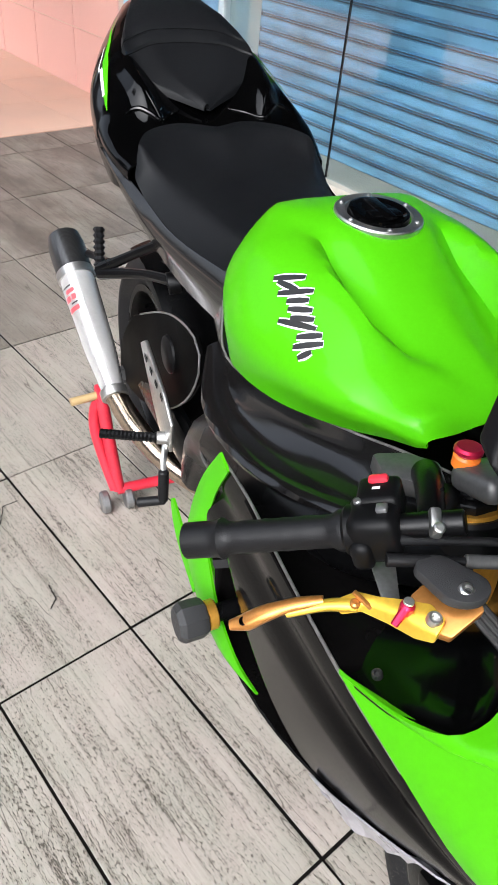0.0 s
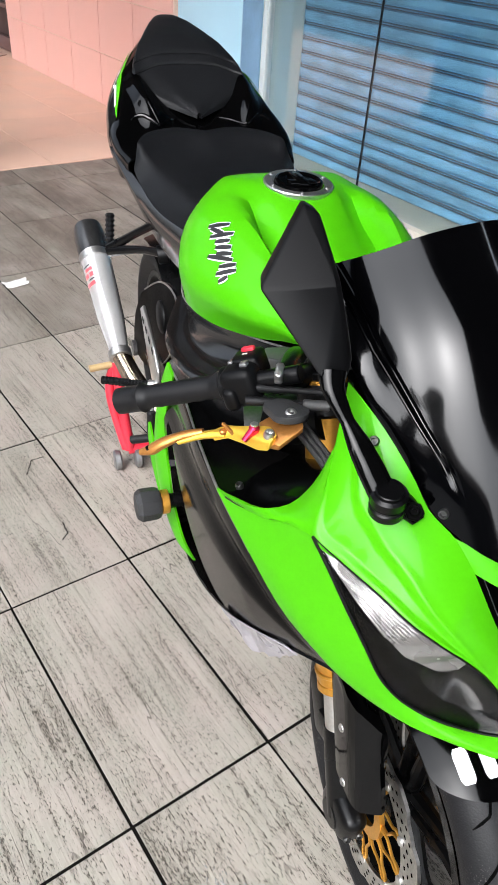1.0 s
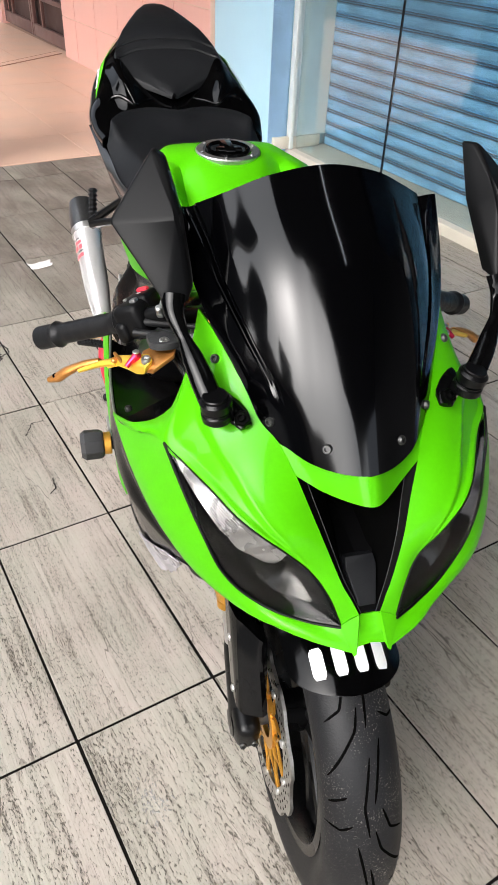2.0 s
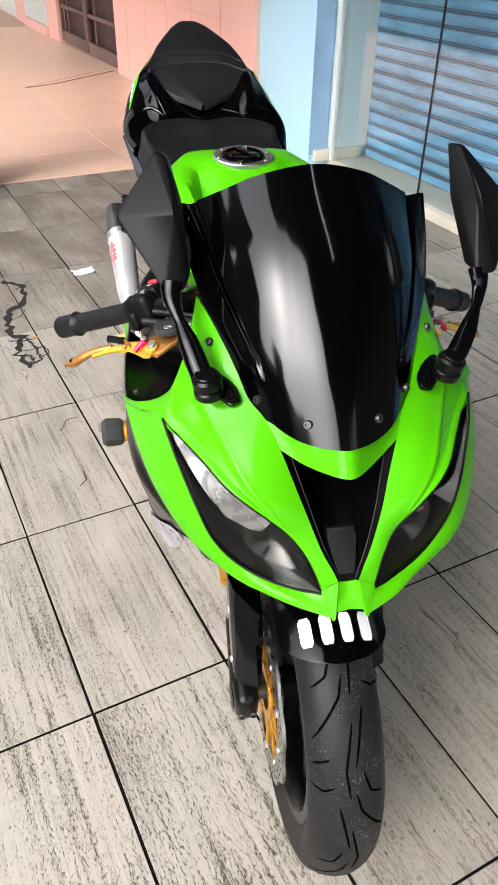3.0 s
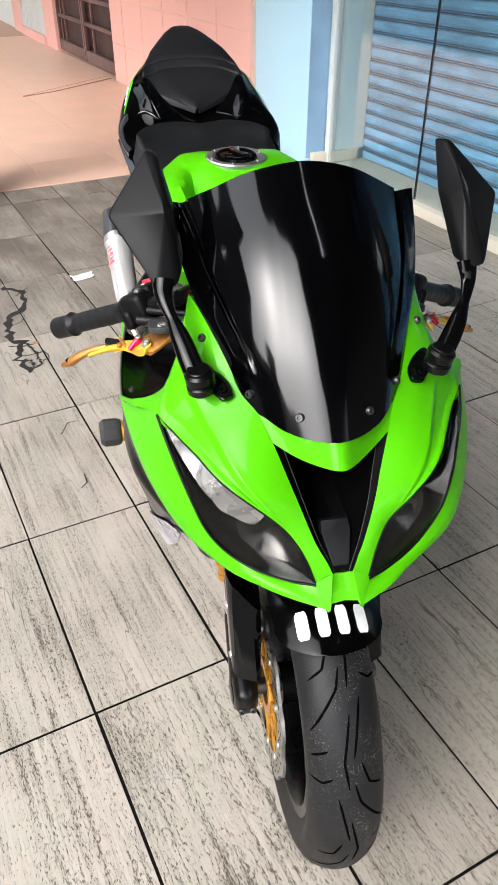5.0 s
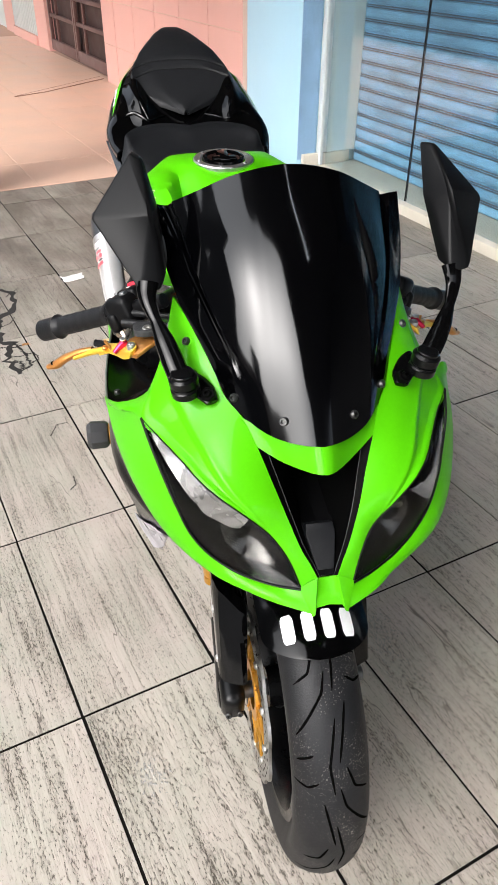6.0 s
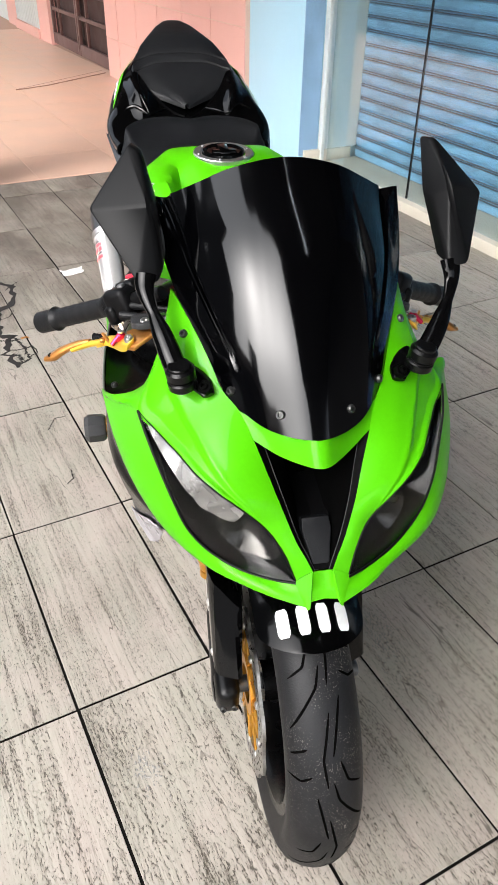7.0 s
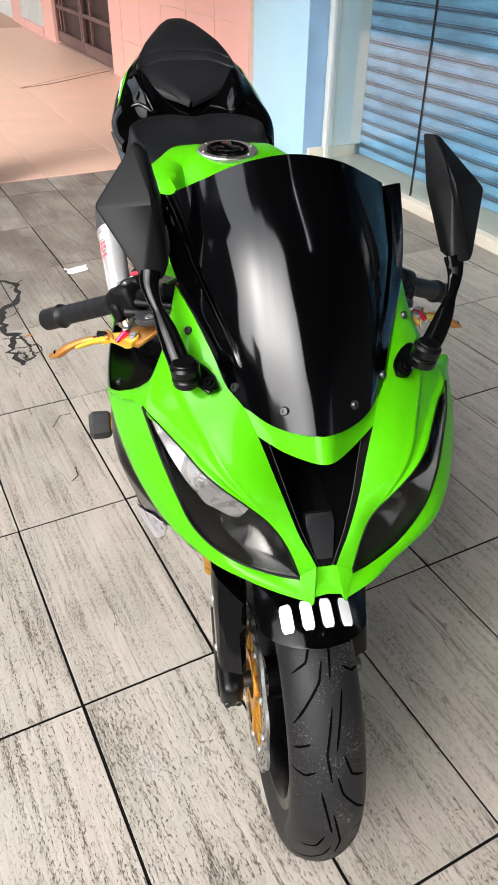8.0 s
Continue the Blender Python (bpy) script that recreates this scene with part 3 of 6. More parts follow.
lamp_top = [(-0.204, 0.046, 0.843), (-0.183, 0.015, 0.829), (-0.162, -0.022, 0.820), (-0.143, -0.055, 0.809), (-0.120, -0.080, 0.797), (-0.092, -0.095, 0.778), (-0.064, -0.100, 0.748), (-0.046, -0.117, 0.722), (-0.034, -0.132, 0.690)]
lamp_low = [(-0.204, 0.046, 0.843), (-0.195, 0.013, 0.820), (-0.184, -0.013, 0.791), (-0.172, -0.038, 0.763), (-0.157, -0.056, 0.729), (-0.134, -0.072, 0.703), (-0.103, -0.092, 0.688), (-0.068, -0.112, 0.682), (-0.034, -0.134, 0.689)]
cowl_rim = [(-0.252, 0.215, 0.775), (-0.240, 0.125, 0.755), (-0.219, 0.062, 0.718), (-0.190, 0.012, 0.692), (-0.155, -0.038, 0.677), (-0.112, -0.092, 0.670), (-0.070, -0.132, 0.672), (-0.020, -0.154, 0.662)]
cockpit = [(-0.165, 0.100, 0.910), (-0.177, 0.108, 0.860), (-0.203, 0.103, 0.839), (-0.229, 0.112, 0.829), (-0.246, 0.150, 0.808), (-0.252, 0.215, 0.775)]


def lift(rows, k, amount):
    """Push row k outwards along the surface normal, most at mid-length."""
    n = len(rows[k])
    for i in range(n):
        a = rows[k][min(i + 1, n - 1)] - rows[k][max(i - 1, 0)]
        b = rows[min(k + 1, len(rows) - 1)][i] - rows[max(k - 1, 0)][i]
        nn = a.cross(b)
        if nn.length > 1e-9:
            nn.normalize()
            c = Vector((0, 0.2, 0.75))
            if nn.dot(rows[k][i] - c) < 0:
                nn = -nn
            rows[k][i] = rows[k][i] + nn * amount * math.sin(math.pi * i / (n - 1))


def lerp_rows(a, b, ts):
    return [[p.lerp(q, t) for p, q in zip(a, b)] for t in ts]


def full_line(half, n):
    """A smooth line over both sides, from the right-hand end to the left."""
    return spl([(-x, y, z) for x, y, z in half] + [tuple(p) for p in half[::-1]], n)


def sculpt(a, b, n, profile):
    """The surface between two lines, swelled outwards by profile(share across, share along) and fading to both ends."""
    rows = []
    m = len(a)
    for k in range(n):
        t = k / (n - 1)
        row = []
        for i in range(m):
            f = i / (m - 1)
            p = a[i].lerp(b[i], t)
            along = (a[min(i + 1, m - 1)].lerp(b[min(i + 1, m - 1)], t) - a[max(i - 1, 0)].lerp(b[max(i - 1, 0)], t))
            nn = along.cross(b[i] - a[i])
            if nn.length < 1e-9:
                nn = V((-0.4, -0.5, 0.7))
            nn.normalize()
            if nn.dot(V((-0.45, -0.4, 0.6))) < 0:
                nn = -nn
            fade = math.sin(math.pi * min(1.0, f * 2.2 + 0.001) / 2) * (1 - max(0.0, (f - 0.45) / 0.55) ** 1.5)
            row.append(p + nn * profile(t, f) * max(0.0, fade))
        rows.append(row)
    return rows


def soft(x):
    x = min(1.0, max(0.0, x))
    return x * x * (3 - 2 * x)


def cowl_swell(t, f):
    """Relief over the cowl: a swelling with a leaf-shaped hollow whose edges meet in a point beside the lamp."""
    inner = 0.36 + 0.52 * max(0.0, f - 0.10) / 0.66
    leaf = soft((t - inner) / 0.10) * soft((0.96 - t) / 0.10) * soft((f - 0.04) / 0.16) * soft((0.80 - f) / 0.07)
    ridge = math.exp(-((t - inner + 0.02) / 0.055) ** 2) * soft((0.86 - f) / 0.12)
    return 0.0058 * math.sin(math.pi * t) - 0.0036 * leaf + 0.0010 * ridge


upper = sculpt(spl(edge_screen + edge_duct, 72), spl([cockpit[0], (-0.178, 0.08, 0.885)] + lamp_top, 72), 49, cowl_swell)


OUTER = V((-0.6, -0.45, 0.55))


def cowl_side(rim, pit):
    """The parts of a cowl half outside the headlight: the cheek below it and the wing behind it."""
    cheek = lerp_rows(spl(lamp_low, N), spl(rim, N), (0, 0.35, 0.7, 1))
    lift(cheek, 1, 0.009), lift(cheek, 2, 0.010)
    wing = lerp_rows(spl(pit, N), spl([pit[0], lamp_top[0], rim[0]], N, False), (0, 0.5, 1))
    lift(wing, 1, 0.006)
    return shell(across(cheek, 9), 0.003, OUTER), shell(across(wing, 7), 0.003, OUTER)


# on the right the cheek stands a little further forward
cowl_rim_right = [(-0.249, 0.134, 0.816), (-0.241, 0.078, 0.766), (-0.226, 0.032, 0.716), (-0.199, -0.016, 0.690), (-0.168, -0.052, 0.678)] + cowl_rim[5:]
cockpit_right = cockpit[:2] + [(-0.207, 0.110, 0.844), (-0.236, 0.124, 0.839), (-0.246, 0.130, 0.829), (-0.249, 0.134, 0.816)]
vee = lerp_rows(full_line([edge_screen[-1], (-0.059, -0.040, 0.862), (-0.030, -0.060, 0.858), (-0.008, -0.078, 0.860)], 31), full_line([edge_duct[0], (-0.046, -0.062, 0.832), (-0.022, -0.084, 0.831), (-0.006, -0.097, 0.833)], 31), (0, 0.33, 0.66, 1))
chin = lerp_rows([V(p) for p in ((-0.0352, -0.1331, 0.6898), (-0.0250, -0.1330, 0.6970), (-0.0130, -0.1325, 0.7024), (-0.0115, -0.1310, 0.7012), (0, -0.1300, 0.6995))], [V(p) for p in ((-0.0232, -0.1550, 0.6612), (-0.0224, -0.1560, 0.6612), (-0.0195, -0.1555, 0.6630), (-0.0165, -0.1490, 0.6680), (0, -0.1470, 0.6690))], (0, 0.25, 0.5, 0.75, 1))


def whole(rows):
    return [[Vector((-p.x, p.y, p.z)) for p in r] + r[::-1][1:] for r in rows]


cowl = part("upper_cowl", join(shell(upper, 0.003, OUTER), *cowl_side(cowl_rim, cockpit)), GREEN, bike, "lime green painted upper fairing half", 40)
part("upper_cowl", flip(join(shell(upper, 0.003, OUTER), *cowl_side(cowl_rim_right, cockpit_right))), GREEN, bike, "lime green painted upper fairing half", 40)
part("nose_bridge", shell(vee, 0.003, V((0, -0.6, 0.8))), GREEN, bike, "lime green strip between screen and intake", 40)
part("nose_tip", shell(whole(chin), 0.003, V((0, -0.8, 0.5))), GREEN, bike, "lime green nose tip", 50)

# headlights: housing, reflector, projector, clear cover
cover = lerp_rows(spl(lamp_top, N), spl(lamp_low, N), (0, 0.3, 0.65, 1))
lift(cover, 1, 0.008), lift(cover, 2, 0.008)
lamp = pair("headlight", shell(across(cover, 9), 0.002), LENS, bike, "clear headlight cover over a dark smoked housing", 50)


def housing_rows():
    """A bowl behind the cover, open only towards it."""
    top, low, middle = spl(lamp_top, N), spl(lamp_low, N), V((-0.07, 0.10, 0.76))
    rows = []
    for s in (0.0, 0.06, 0.16, 0.32, 0.5, 0.68, 0.84, 0.94, 1.0):
        row = []
        for i in range(N):
            p = top[i].lerp(low[i], s)
            deep = 0.0015 + 0.032 * min(1.0, 5.5 * s, 5.5 * (1 - s)) * math.sin(math.pi * min(1.0, max(0.0, i / (N - 1)))) ** 0.6
            row.append(p + (middle - p).normalized() * deep)
        rows.append(row)
    return rows


pair("housing", shell(housing_rows(), 0.0012), BLACK_GLOSS, lamp)
NR = 160
top_l, low_l = spl(lamp_top, NR), spl(lamp_low, NR)
REACH = ([0.0, 0.08, 0.16, 0.24, 0.32, 0.40, 0.48, 0.56, 0.62, 0.66], [0.80, 0.84, 0.80, 0.73, 0.66, 0.60, 0.53, 0.44, 0.34, 0.24])


def reflector(last, share):
    """Ribbed bright strip along the upper edge of the lamp."""
    rows = []
    for k in range(37):
        row = []
        for i in range(9, last):
            reach = float(np.interp(i / NR, *REACH)) * share
            p = top_l[i].lerp(low_l[i], 0.015 + reach * k / 36)
            lines = 0.0010 * (0.5 + 0.5 * math.cos(k * math.pi / 2)) * soft((78 - i) / 10) * soft((i - 9) / 22)
            facet = 0.0050 * abs(((i * 0.06 + k * 0.02) % 1.0) - 0.5) * soft((i - 58) / 10)
            row.append(p + (V((-0.07, 0.10, 0.76)) - p).normalized() * (0.0030 + lines + facet + 0.0030 * k / 36))
        rows.append(row)
    return shell(rows, 0.001)


part("reflector", reflector(103, 1.0), CHROME_REFL, lamp[0], "ribbed silver reflector", 60)
# right strip is cut short and narrow to imitate the side in shade
part("reflector", flip(reflector(62, 0.55)), CHROME_REFL, lamp[1], "ribbed silver reflector", 60)
bowl = []
for k in range(10):
    row = []
    for i in range(92, 142):
        g = (i - 92) / 49
        p = top_l[i].lerp(low_l[i], 0.03 + float(np.interp(g, [0, 0.15, 0.5, 0.85, 1.0], [0.50, 0.66, 0.72, 0.58, 0.46])) * k / 9)
        row.append(p + (V((-0.07, 0.10, 0.76)) - p).normalized() * (0.008 + 0.017 * math.sin(math.pi * k / 9) * math.sin(math.pi * g)))
    bowl.append(row)
pair("lamp_bowl", shell(bowl, 0.001), LAMP_BOWL, lamp, "smoked low-beam bowl", 60)
pair("projector", lathe([(0.012, 0.0), (0.008, 0.012), (0.0, 0.019), (-0.012, 0.022), (-0.02, 0.024)], (0, 0, 0), "y", 24), BLACK_GLOSS, lamp)
for side, ob in zip((-1, 1), [o for o in bpy.data.objects if o.name.startswith("projector")]):
    ob.matrix_local = Matrix.Translation((side * 0.098, -0.062, 0.735)) @ Matrix.Rotation(radians(180), 4, "Z")

trim = tube([p + V((0, -0.001, 0)) for p in spl(lamp_low, 40)], 0.0017, 8)
pair("lamp_trim", trim, BLACK_MATT, lamp)
pair("lamp_trim", tube([p + V((0, -0.0005, 0.0005)) for p in spl(lamp_top, 40)], 0.0010, 8), BLACK_MATT, lamp)

# intake
duct_rows = [spl(edge_duct, 12), [p + V((0.010 - 0.007 * i / 11, 0.006 - 0.002 * i / 11, -0.001)) for i, p in enumerate(spl(edge_duct, 12))], [Vector((p.x * 0.55, p.y + 0.05, p.z)) for p in spl(edge_duct, 12)], [Vector((p.x * 0.45, p.y + 0.14, p.z - 0.01)) for p in spl(edge_duct, 12)]]
pair("intake_side", shell(duct_rows, 0.002), DUCT_BLACK, bike, "black intake duct wall", 25)
# thin grey tube draws the highlight along the duct's inner lip
pair("intake_rim", tube(duct_rows[1], 0.0005, 6), PERCH_GREY, bike)
part("intake_back", block((0.16, 0.01, 0.2), (0, 0.10, 0.77), 0.002), BLACK_MATT, bike)
part("intake_floor", shell([[V((-0.016, -0.128, 0.702)), V((0, -0.127, 0.700)), V((0.016, -0.128, 0.702))], [V((-0.03, -0.07, 0.742)), V((0, -0.074, 0.738)), V((0.03, -0.07, 0.742))], [V((-0.03, 0.05, 0.76)), V((0, 0.05, 0.755)), V((0.03, 0.05, 0.76))]], 0.002), BLACK_SATIN, bike, "", 15)

part("intake_box", prism([V(p) for p in ((-0.0105, -0.124, 0.7065), (0.0105, -0.124, 0.7065), (0.019, -0.092, 0.736), (0.017, -0.082, 0.746), (-0.017, -0.082, 0.746), (-0.019, -0.092, 0.736))], (0, 0.02, -0.012), 0.0015), VINYL, bike, "black central intake panel", 20)

# windscreen: double-curved, with a fluted groove near each side
cols = [
    [(0, -0.080, 0.861), (0, -0.020, 0.955), (0, 0.058, 1.050), (0, 0.148, 1.118)],
    [(-0.055, -0.052, 0.862), (-0.060, -0.002, 0.948), (-0.062, 0.067, 1.039), (-0.062, 0.157, 1.106)],
    [(-0.092, -0.006, 0.878), (-0.100, 0.030, 0.940), (-0.106, 0.092, 1.018), (-0.108, 0.176, 1.083)],
    [(-0.109, 0.024, 0.903), (-0.123, 0.062, 0.951), (-0.135, 0.126, 1.010), (-0.142, 0.198, 1.064)],
    [(-0.128, 0.068, 0.942), (-0.143, 0.100, 0.971), (-0.157, 0.149, 1.014), (-0.166, 0.203, 1.062)],
]
scr = [spl(c, 26) for c in cols]
full = []
for k in range(26):
    r = [c[k] for c in scr]
    h = k / 25
    line = spl([Vector((-p.x, p.y, p.z)) for p in r[:0:-1]] + r, 401)[200:]
    deep = 0.011 * min(1.0, max(0.0, (h - 0.17) / 0.25))
    mid_q, wide = float(np.interp(h, [0.0, 0.18, 0.24, 0.34, 0.45, 0.60, 0.80, 1.0], [0.42, 0.46, 0.505, 0.60, 0.675, 0.765, 0.83, 0.895])), 0.032 + 0.022 * h
    stops = [(q, 0.0) for q in np.linspace(0, mid_q - wide, 30)]
    stops += [(mid_q + wide * u, math.cos(u * 1.4) ** 1.2 * (1.0 + 0.10 * (-1) ** j)) for j, u in enumerate(np.linspace(-0.85, 0.85, 13))]
    stops += [(q, 0.0) for q in np.linspace(mid_q + wide, 1, 8)]
    half = []
    for q, sink in stops:
        f = q * 200
        a = min(199, int(f))
        half.append(line[a].lerp(line[a + 1], f - a) + V((0.35, 0.80, -0.45)) * deep * sink)
    row = [Vector((-p.x, p.y, p.z)) for p in half[:0:-1]] + half
    full.append(row)
screen = part("windscreen", shell(full, 0.003), SCREEN, bike, "gloss black tinted double-bubble windscreen", 40)


def bolt(p, d, r=0.006, h=0.004):
    p, d = Vector(p), Vector(d).normalized()
    turn = d.to_track_quat("Z", "Y").to_matrix().to_4x4()
    bm = lathe([(-0.002, r), (h * 0.55, r), (h, r * 0.80), (h, r * 0.52), (h * 0.15, r * 0.46), (h * 0.15, 0.0)], (0, 0, 0), "z", 18)
    bmesh.ops.transform(bm, matrix=Matrix.Translation(p) @ turn, verts=bm.verts)
    return bm


def skin_of(ob):
    return BVHTree.FromPolygons([tuple(v.co) for v in ob.data.vertices], [tuple(p.vertices) for p in ob.data.polygons])


for skin, p, d in ((skin_of(screen), (-0.0908, 0.0008, 0.8878), (-0.5, -0.7, 0.5)), (skin_of(screen), (-0.0425, -0.0525, 0.8825), (-0.2, -0.85, 0.5)), (skin_of(cowl), (-0.1365, 0.0720, 0.9300), (-0.6, -0.5, 0.6))):
    way = V(d).normalized()
    hit, out = skin.ray_cast(V(p) + way * 0.05, -way)[:2]
    pair("screw", bolt(hit, out if out.dot(way) > 0 else -out, 0.0054, h=0.0040), SCREW, bike)

# mirrors
mirror_out = [(-0.186, 0.192, 1.127), (-0.173, 0.184, 1.120), (-0.160, 0.150, 1.068), (-0.156, 0.108, 1.005), (-0.164, 0.096, 0.990), (-0.190, 0.092, 0.990), (-0.240, 0.152, 1.064)]


def mirror_head(outline, peak, depth):
    """Faceted housing with a rim of some depth, and the glass set into its back."""
    bm = bmesh.new()
    rim = [V(p) for p in outline]
    mid = sum(rim, V((0, 0, 0))) / len(rim)
    back = [p.lerp(mid, 0.06) + V(depth) for p in rim]
    vp = bm.verts.new(peak)
    vr, vb = [bm.verts.new(p) for p in rim], [bm.verts.new(p) for p in back]
    n = len(rim)
    for i in range(n):
        j = (i + 1) % n
        bm.faces.new((vp, vr[i], vr[j]))
        bm.faces.new((vr[i], vb[i], vb[j], vr[j]))
    bm.faces.new(vb)
    bmesh.ops.recalc_face_normals(bm, faces=bm.faces)
    bmesh.ops.bevel(bm, geom=bm.edges[:], offset=0.0034, segments=3, profile=0.5, affect="EDGES")
    out = V(depth).normalized()
    gl = prism([p.lerp(mid + V(depth), 0.22) + out * 0.0006 for p in back], out * 0.001)
    return bm, gl


# the right-hand mirror is turned further in and stands steeper
mirror_out_right = [(0.198, 0.191, 1.125), (0.206, 0.191, 1.125), (0.258, 0.143, 1.069), (0.228, 0.082, 0.998), (0.219, 0.080, 0.995), (0.200, 0.081, 0.996), (0.191, 0.140, 1.067)]
mirror = []
for outline, peak, depth in ((mirror_out, (-0.168, 0.132, 1.072), (0.004, 0.024, 0.003)), (mirror_out_right, (0.205, 0.128, 1.084), (-0.009, 0.022, 0.002))):
    mh, mg = mirror_head(outline, peak, depth)
    mirror.append(part("mirror", mh, BLACK_MATT, bike, "angular matt black rear-view mirror", 30))
    part("glass", mg, MIRROR, mirror[-1])
mirror = tuple(mirror)
for sx, pts in ((0, [(-0.180, 0.101, 0.999), (-0.182, 0.093, 0.990), (-0.181, 0.083, 0.981), (-0.173, 0.061, 0.960), (-0.164, 0.038, 0.938), (-0.155, 0.014, 0.915)]), (1, [(0.206, 0.092, 1.000), (0.207, 0.084, 0.987), (0.206, 0.078, 0.976), (0.196, 0.060, 0.956), (0.178, 0.037, 0.935), (0.156, 0.014, 0.914)])):
    part("stalk", tube(pts, [0.0140, 0.0100, 0.0068, 0.0118, 0.0136, 0.0138], 14, 30, 0.6), SEMI_BLACK, mirror[sx])
PV = [V((-0.148, 0.012, 0.893)).lerp(V((-0.152, 0.008, 0.922)), k) for k in (0.0, 0.42, 0.47, 0.95, 1.0, 1.12)]
pair("pivot", join(cyl(PV[0], PV[1], 0.0178, 28, 0.002), cyl(PV[1], PV[2], 0.0166, 28, 0.0002), cyl(PV[2], PV[4], 0.0178, 28, 0.003), cyl(PV[3], PV[5], 0.0138, 24, 0.001)), BLACK_SATIN, mirror)
pair("foot", tube([(-0.1385, 0.066, 0.903), (-0.137, 0.052, 0.902), (-0.131, 0.028, 0.896), (-0.1225, 0.008, 0.889), (-0.119, -0.001, 0.885)], [0.008, 0.0135, 0.0165, 0.0145, 0.008], 14, 14, 0.5), SEMI_BLACK, mirror)
pair("foot_nut", join(cyl((-0.1215, 0.006, 0.890), (-0.124, 0.002, 0.8965), 0.0098, 6, 0.001), bolt((-0.1238, 0.0023, 0.8960), (-0.35, -0.5, 0.75), 0.0052)), DUCT_BLACK, mirror)
pair("foot_nut", bolt((-0.139, 0.0545, 0.906), (-0.35, -0.3, 0.85), 0.0065), DUCT_BLACK, mirror)

# side fairing: black panel, green crescent, silver film, belly
side_top = [(-0.155, -0.038, 0.675), (-0.190, 0.012, 0.690), (-0.217, 0.062, 0.716), (-0.238, 0.125, 0.752), (-0.249, 0.215, 0.770), (-0.246, 0.33, 0.772), (-0.236, 0.45, 0.765), (-0.230, 0.55, 0.750)]
side_low = [(-0.150, -0.020, 0.666), (-0.180, 0.030, 0.655), (-0.195, 0.080, 0.625), (-0.210, 0.160, 0.565), (-0.220, 0.260, 0.505), (-0.226, 0.360, 0.460), (-0.226, 0.460, 0.435), (-0.220, 0.580, 0.440)]
side = []
top_line, low_line = spl(side_top, 70), spl(side_low, 70)
for k in range(41):
    t = k / 40
    row = []
    for a, b in zip(top_line, low_line):
        p = a.lerp(b, t)
        crease = 0.011 * min(t / 0.36, (1 - t) / 0.64) + 0.004 * math.sin(math.pi * t) - 0.006 * math.exp(-((t - 0.20) / 0.07) ** 2)
        grow = min(1.0, max(0.0, (p.y - 0.02) / 0.12))
        lo, hi = 0.30 + 0.68 * max(0.0, (0.50 - p.y) / 0.24), 0.985
        vent = 0.040 if lo < t < hi and 0.25 < p.y < 0.53 else 0.0
        row.append(p + V((-1, -0.15, 0.25)) * crease * grow + V((1, 0, 0)) * vent)
    side.append(row)
pair("side_fairing", shell(side), FAIRING_BLACK, bike, "satin black side fairing panel with a recessed vent", 16)
pair("shoulder_panel", shell(across([spl([(-0.250, 0.205, 0.772), (-0.247, 0.33, 0.768), (-0.236, 0.46, 0.760)], 12), spl([(-0.205, 0.225, 0.768), (-0.215, 0.33, 0.755), (-0.222, 0.46, 0.748)], 12), spl([(-0.140, 0.26, 0.775), (-0.175, 0.35, 0.750), (-0.205, 0.46, 0.740)], 12)], 8), 0.003), FAIRING_BLACK, bike, "black panel between fairing and frame")
pair("panel_edge", tube([p + V((0, 0, 0.001)) for p in spl(side_top[3:], 24)], 0.0018, 8), WORN_LIT_EDGE, bike)
pair("inner_panel", shell(across([[p + V((0.003, 0.0, -0.005)) for p in spl(cockpit, N)], [p + V((0.020, 0.012, -0.013)) for p in spl(cockpit, N)], [Vector((p.x * 0.55, p.y + 0.10, p.z - 0.03)) for p in spl(cockpit, N)], [Vector((p.x * 0.45, p.y + 0.16, p.z - 0.09)) for p in spl(cockpit, N)]], 10), 0.002), SEMI_BLACK, bike, "gloss black cockpit infill panel", 40)
pair("screw", bolt((-0.232, 0.190, 0.797), (-0.3, 0.1, 1), 0.005), SCREW, bike)
crescent_out = [(-0.240, 0.535, 0.770), (-0.244, 0.580, 0.690), (-0.246, 0.612, 0.590), (-0.244, 0.618, 0.505), (-0.241, 0.560, 0.448), (-0.240, 0.470, 0.448), (-0.236, 0.375, 0.492)]
crescent_in = [(-0.236, 0.515, 0.755), (-0.238, 0.548, 0.680), (-0.239, 0.560, 0.600), (-0.238, 0.540, 0.545), (-0.238, 0.505, 0.505), (-0.238, 0.440, 0.483), (-0.236, 0.372, 0.494)]
cres = lerp_rows(spl(crescent_out, 24), spl(crescent_in, 24), (0, 0.5, 1))
lift(cres, 1, 0.006)
pair("side_accent", shell(across(cres, 7), 0.004), GREEN, bike, "lime green crescent side panel")
blade = lerp_rows(spl([(-0.238, 0.715, 0.532), (-0.242, 0.690, 0.508), (-0.246, 0.645, 0.490), (-0.244, 0.585, 0.455)], 16), spl([(-0.237, 0.708, 0.540), (-0.240, 0.665, 0.530), (-0.243, 0.622, 0.510), (-0.243, 0.583, 0.462)], 16), (0, 0.5, 1))
pair("side_blade", shell(across(blade, 5), 0.004), GREEN, bike, "narrow lime green trailing blade")
pair("belly_pan", shell(across([spl(side_low, 14), [Vector((p.x * 0.85, p.y + 0.01, p.z - 0.03)) for p in spl(side_low, 14)], [Vector((p.x * 0.35, p.y + 0.04, p.z - 0.08)) for p in spl(side_low, 14)]], 8), 0.003), BLACK_SATIN, bike, "black belly panel")
crumple = random.Random(21)
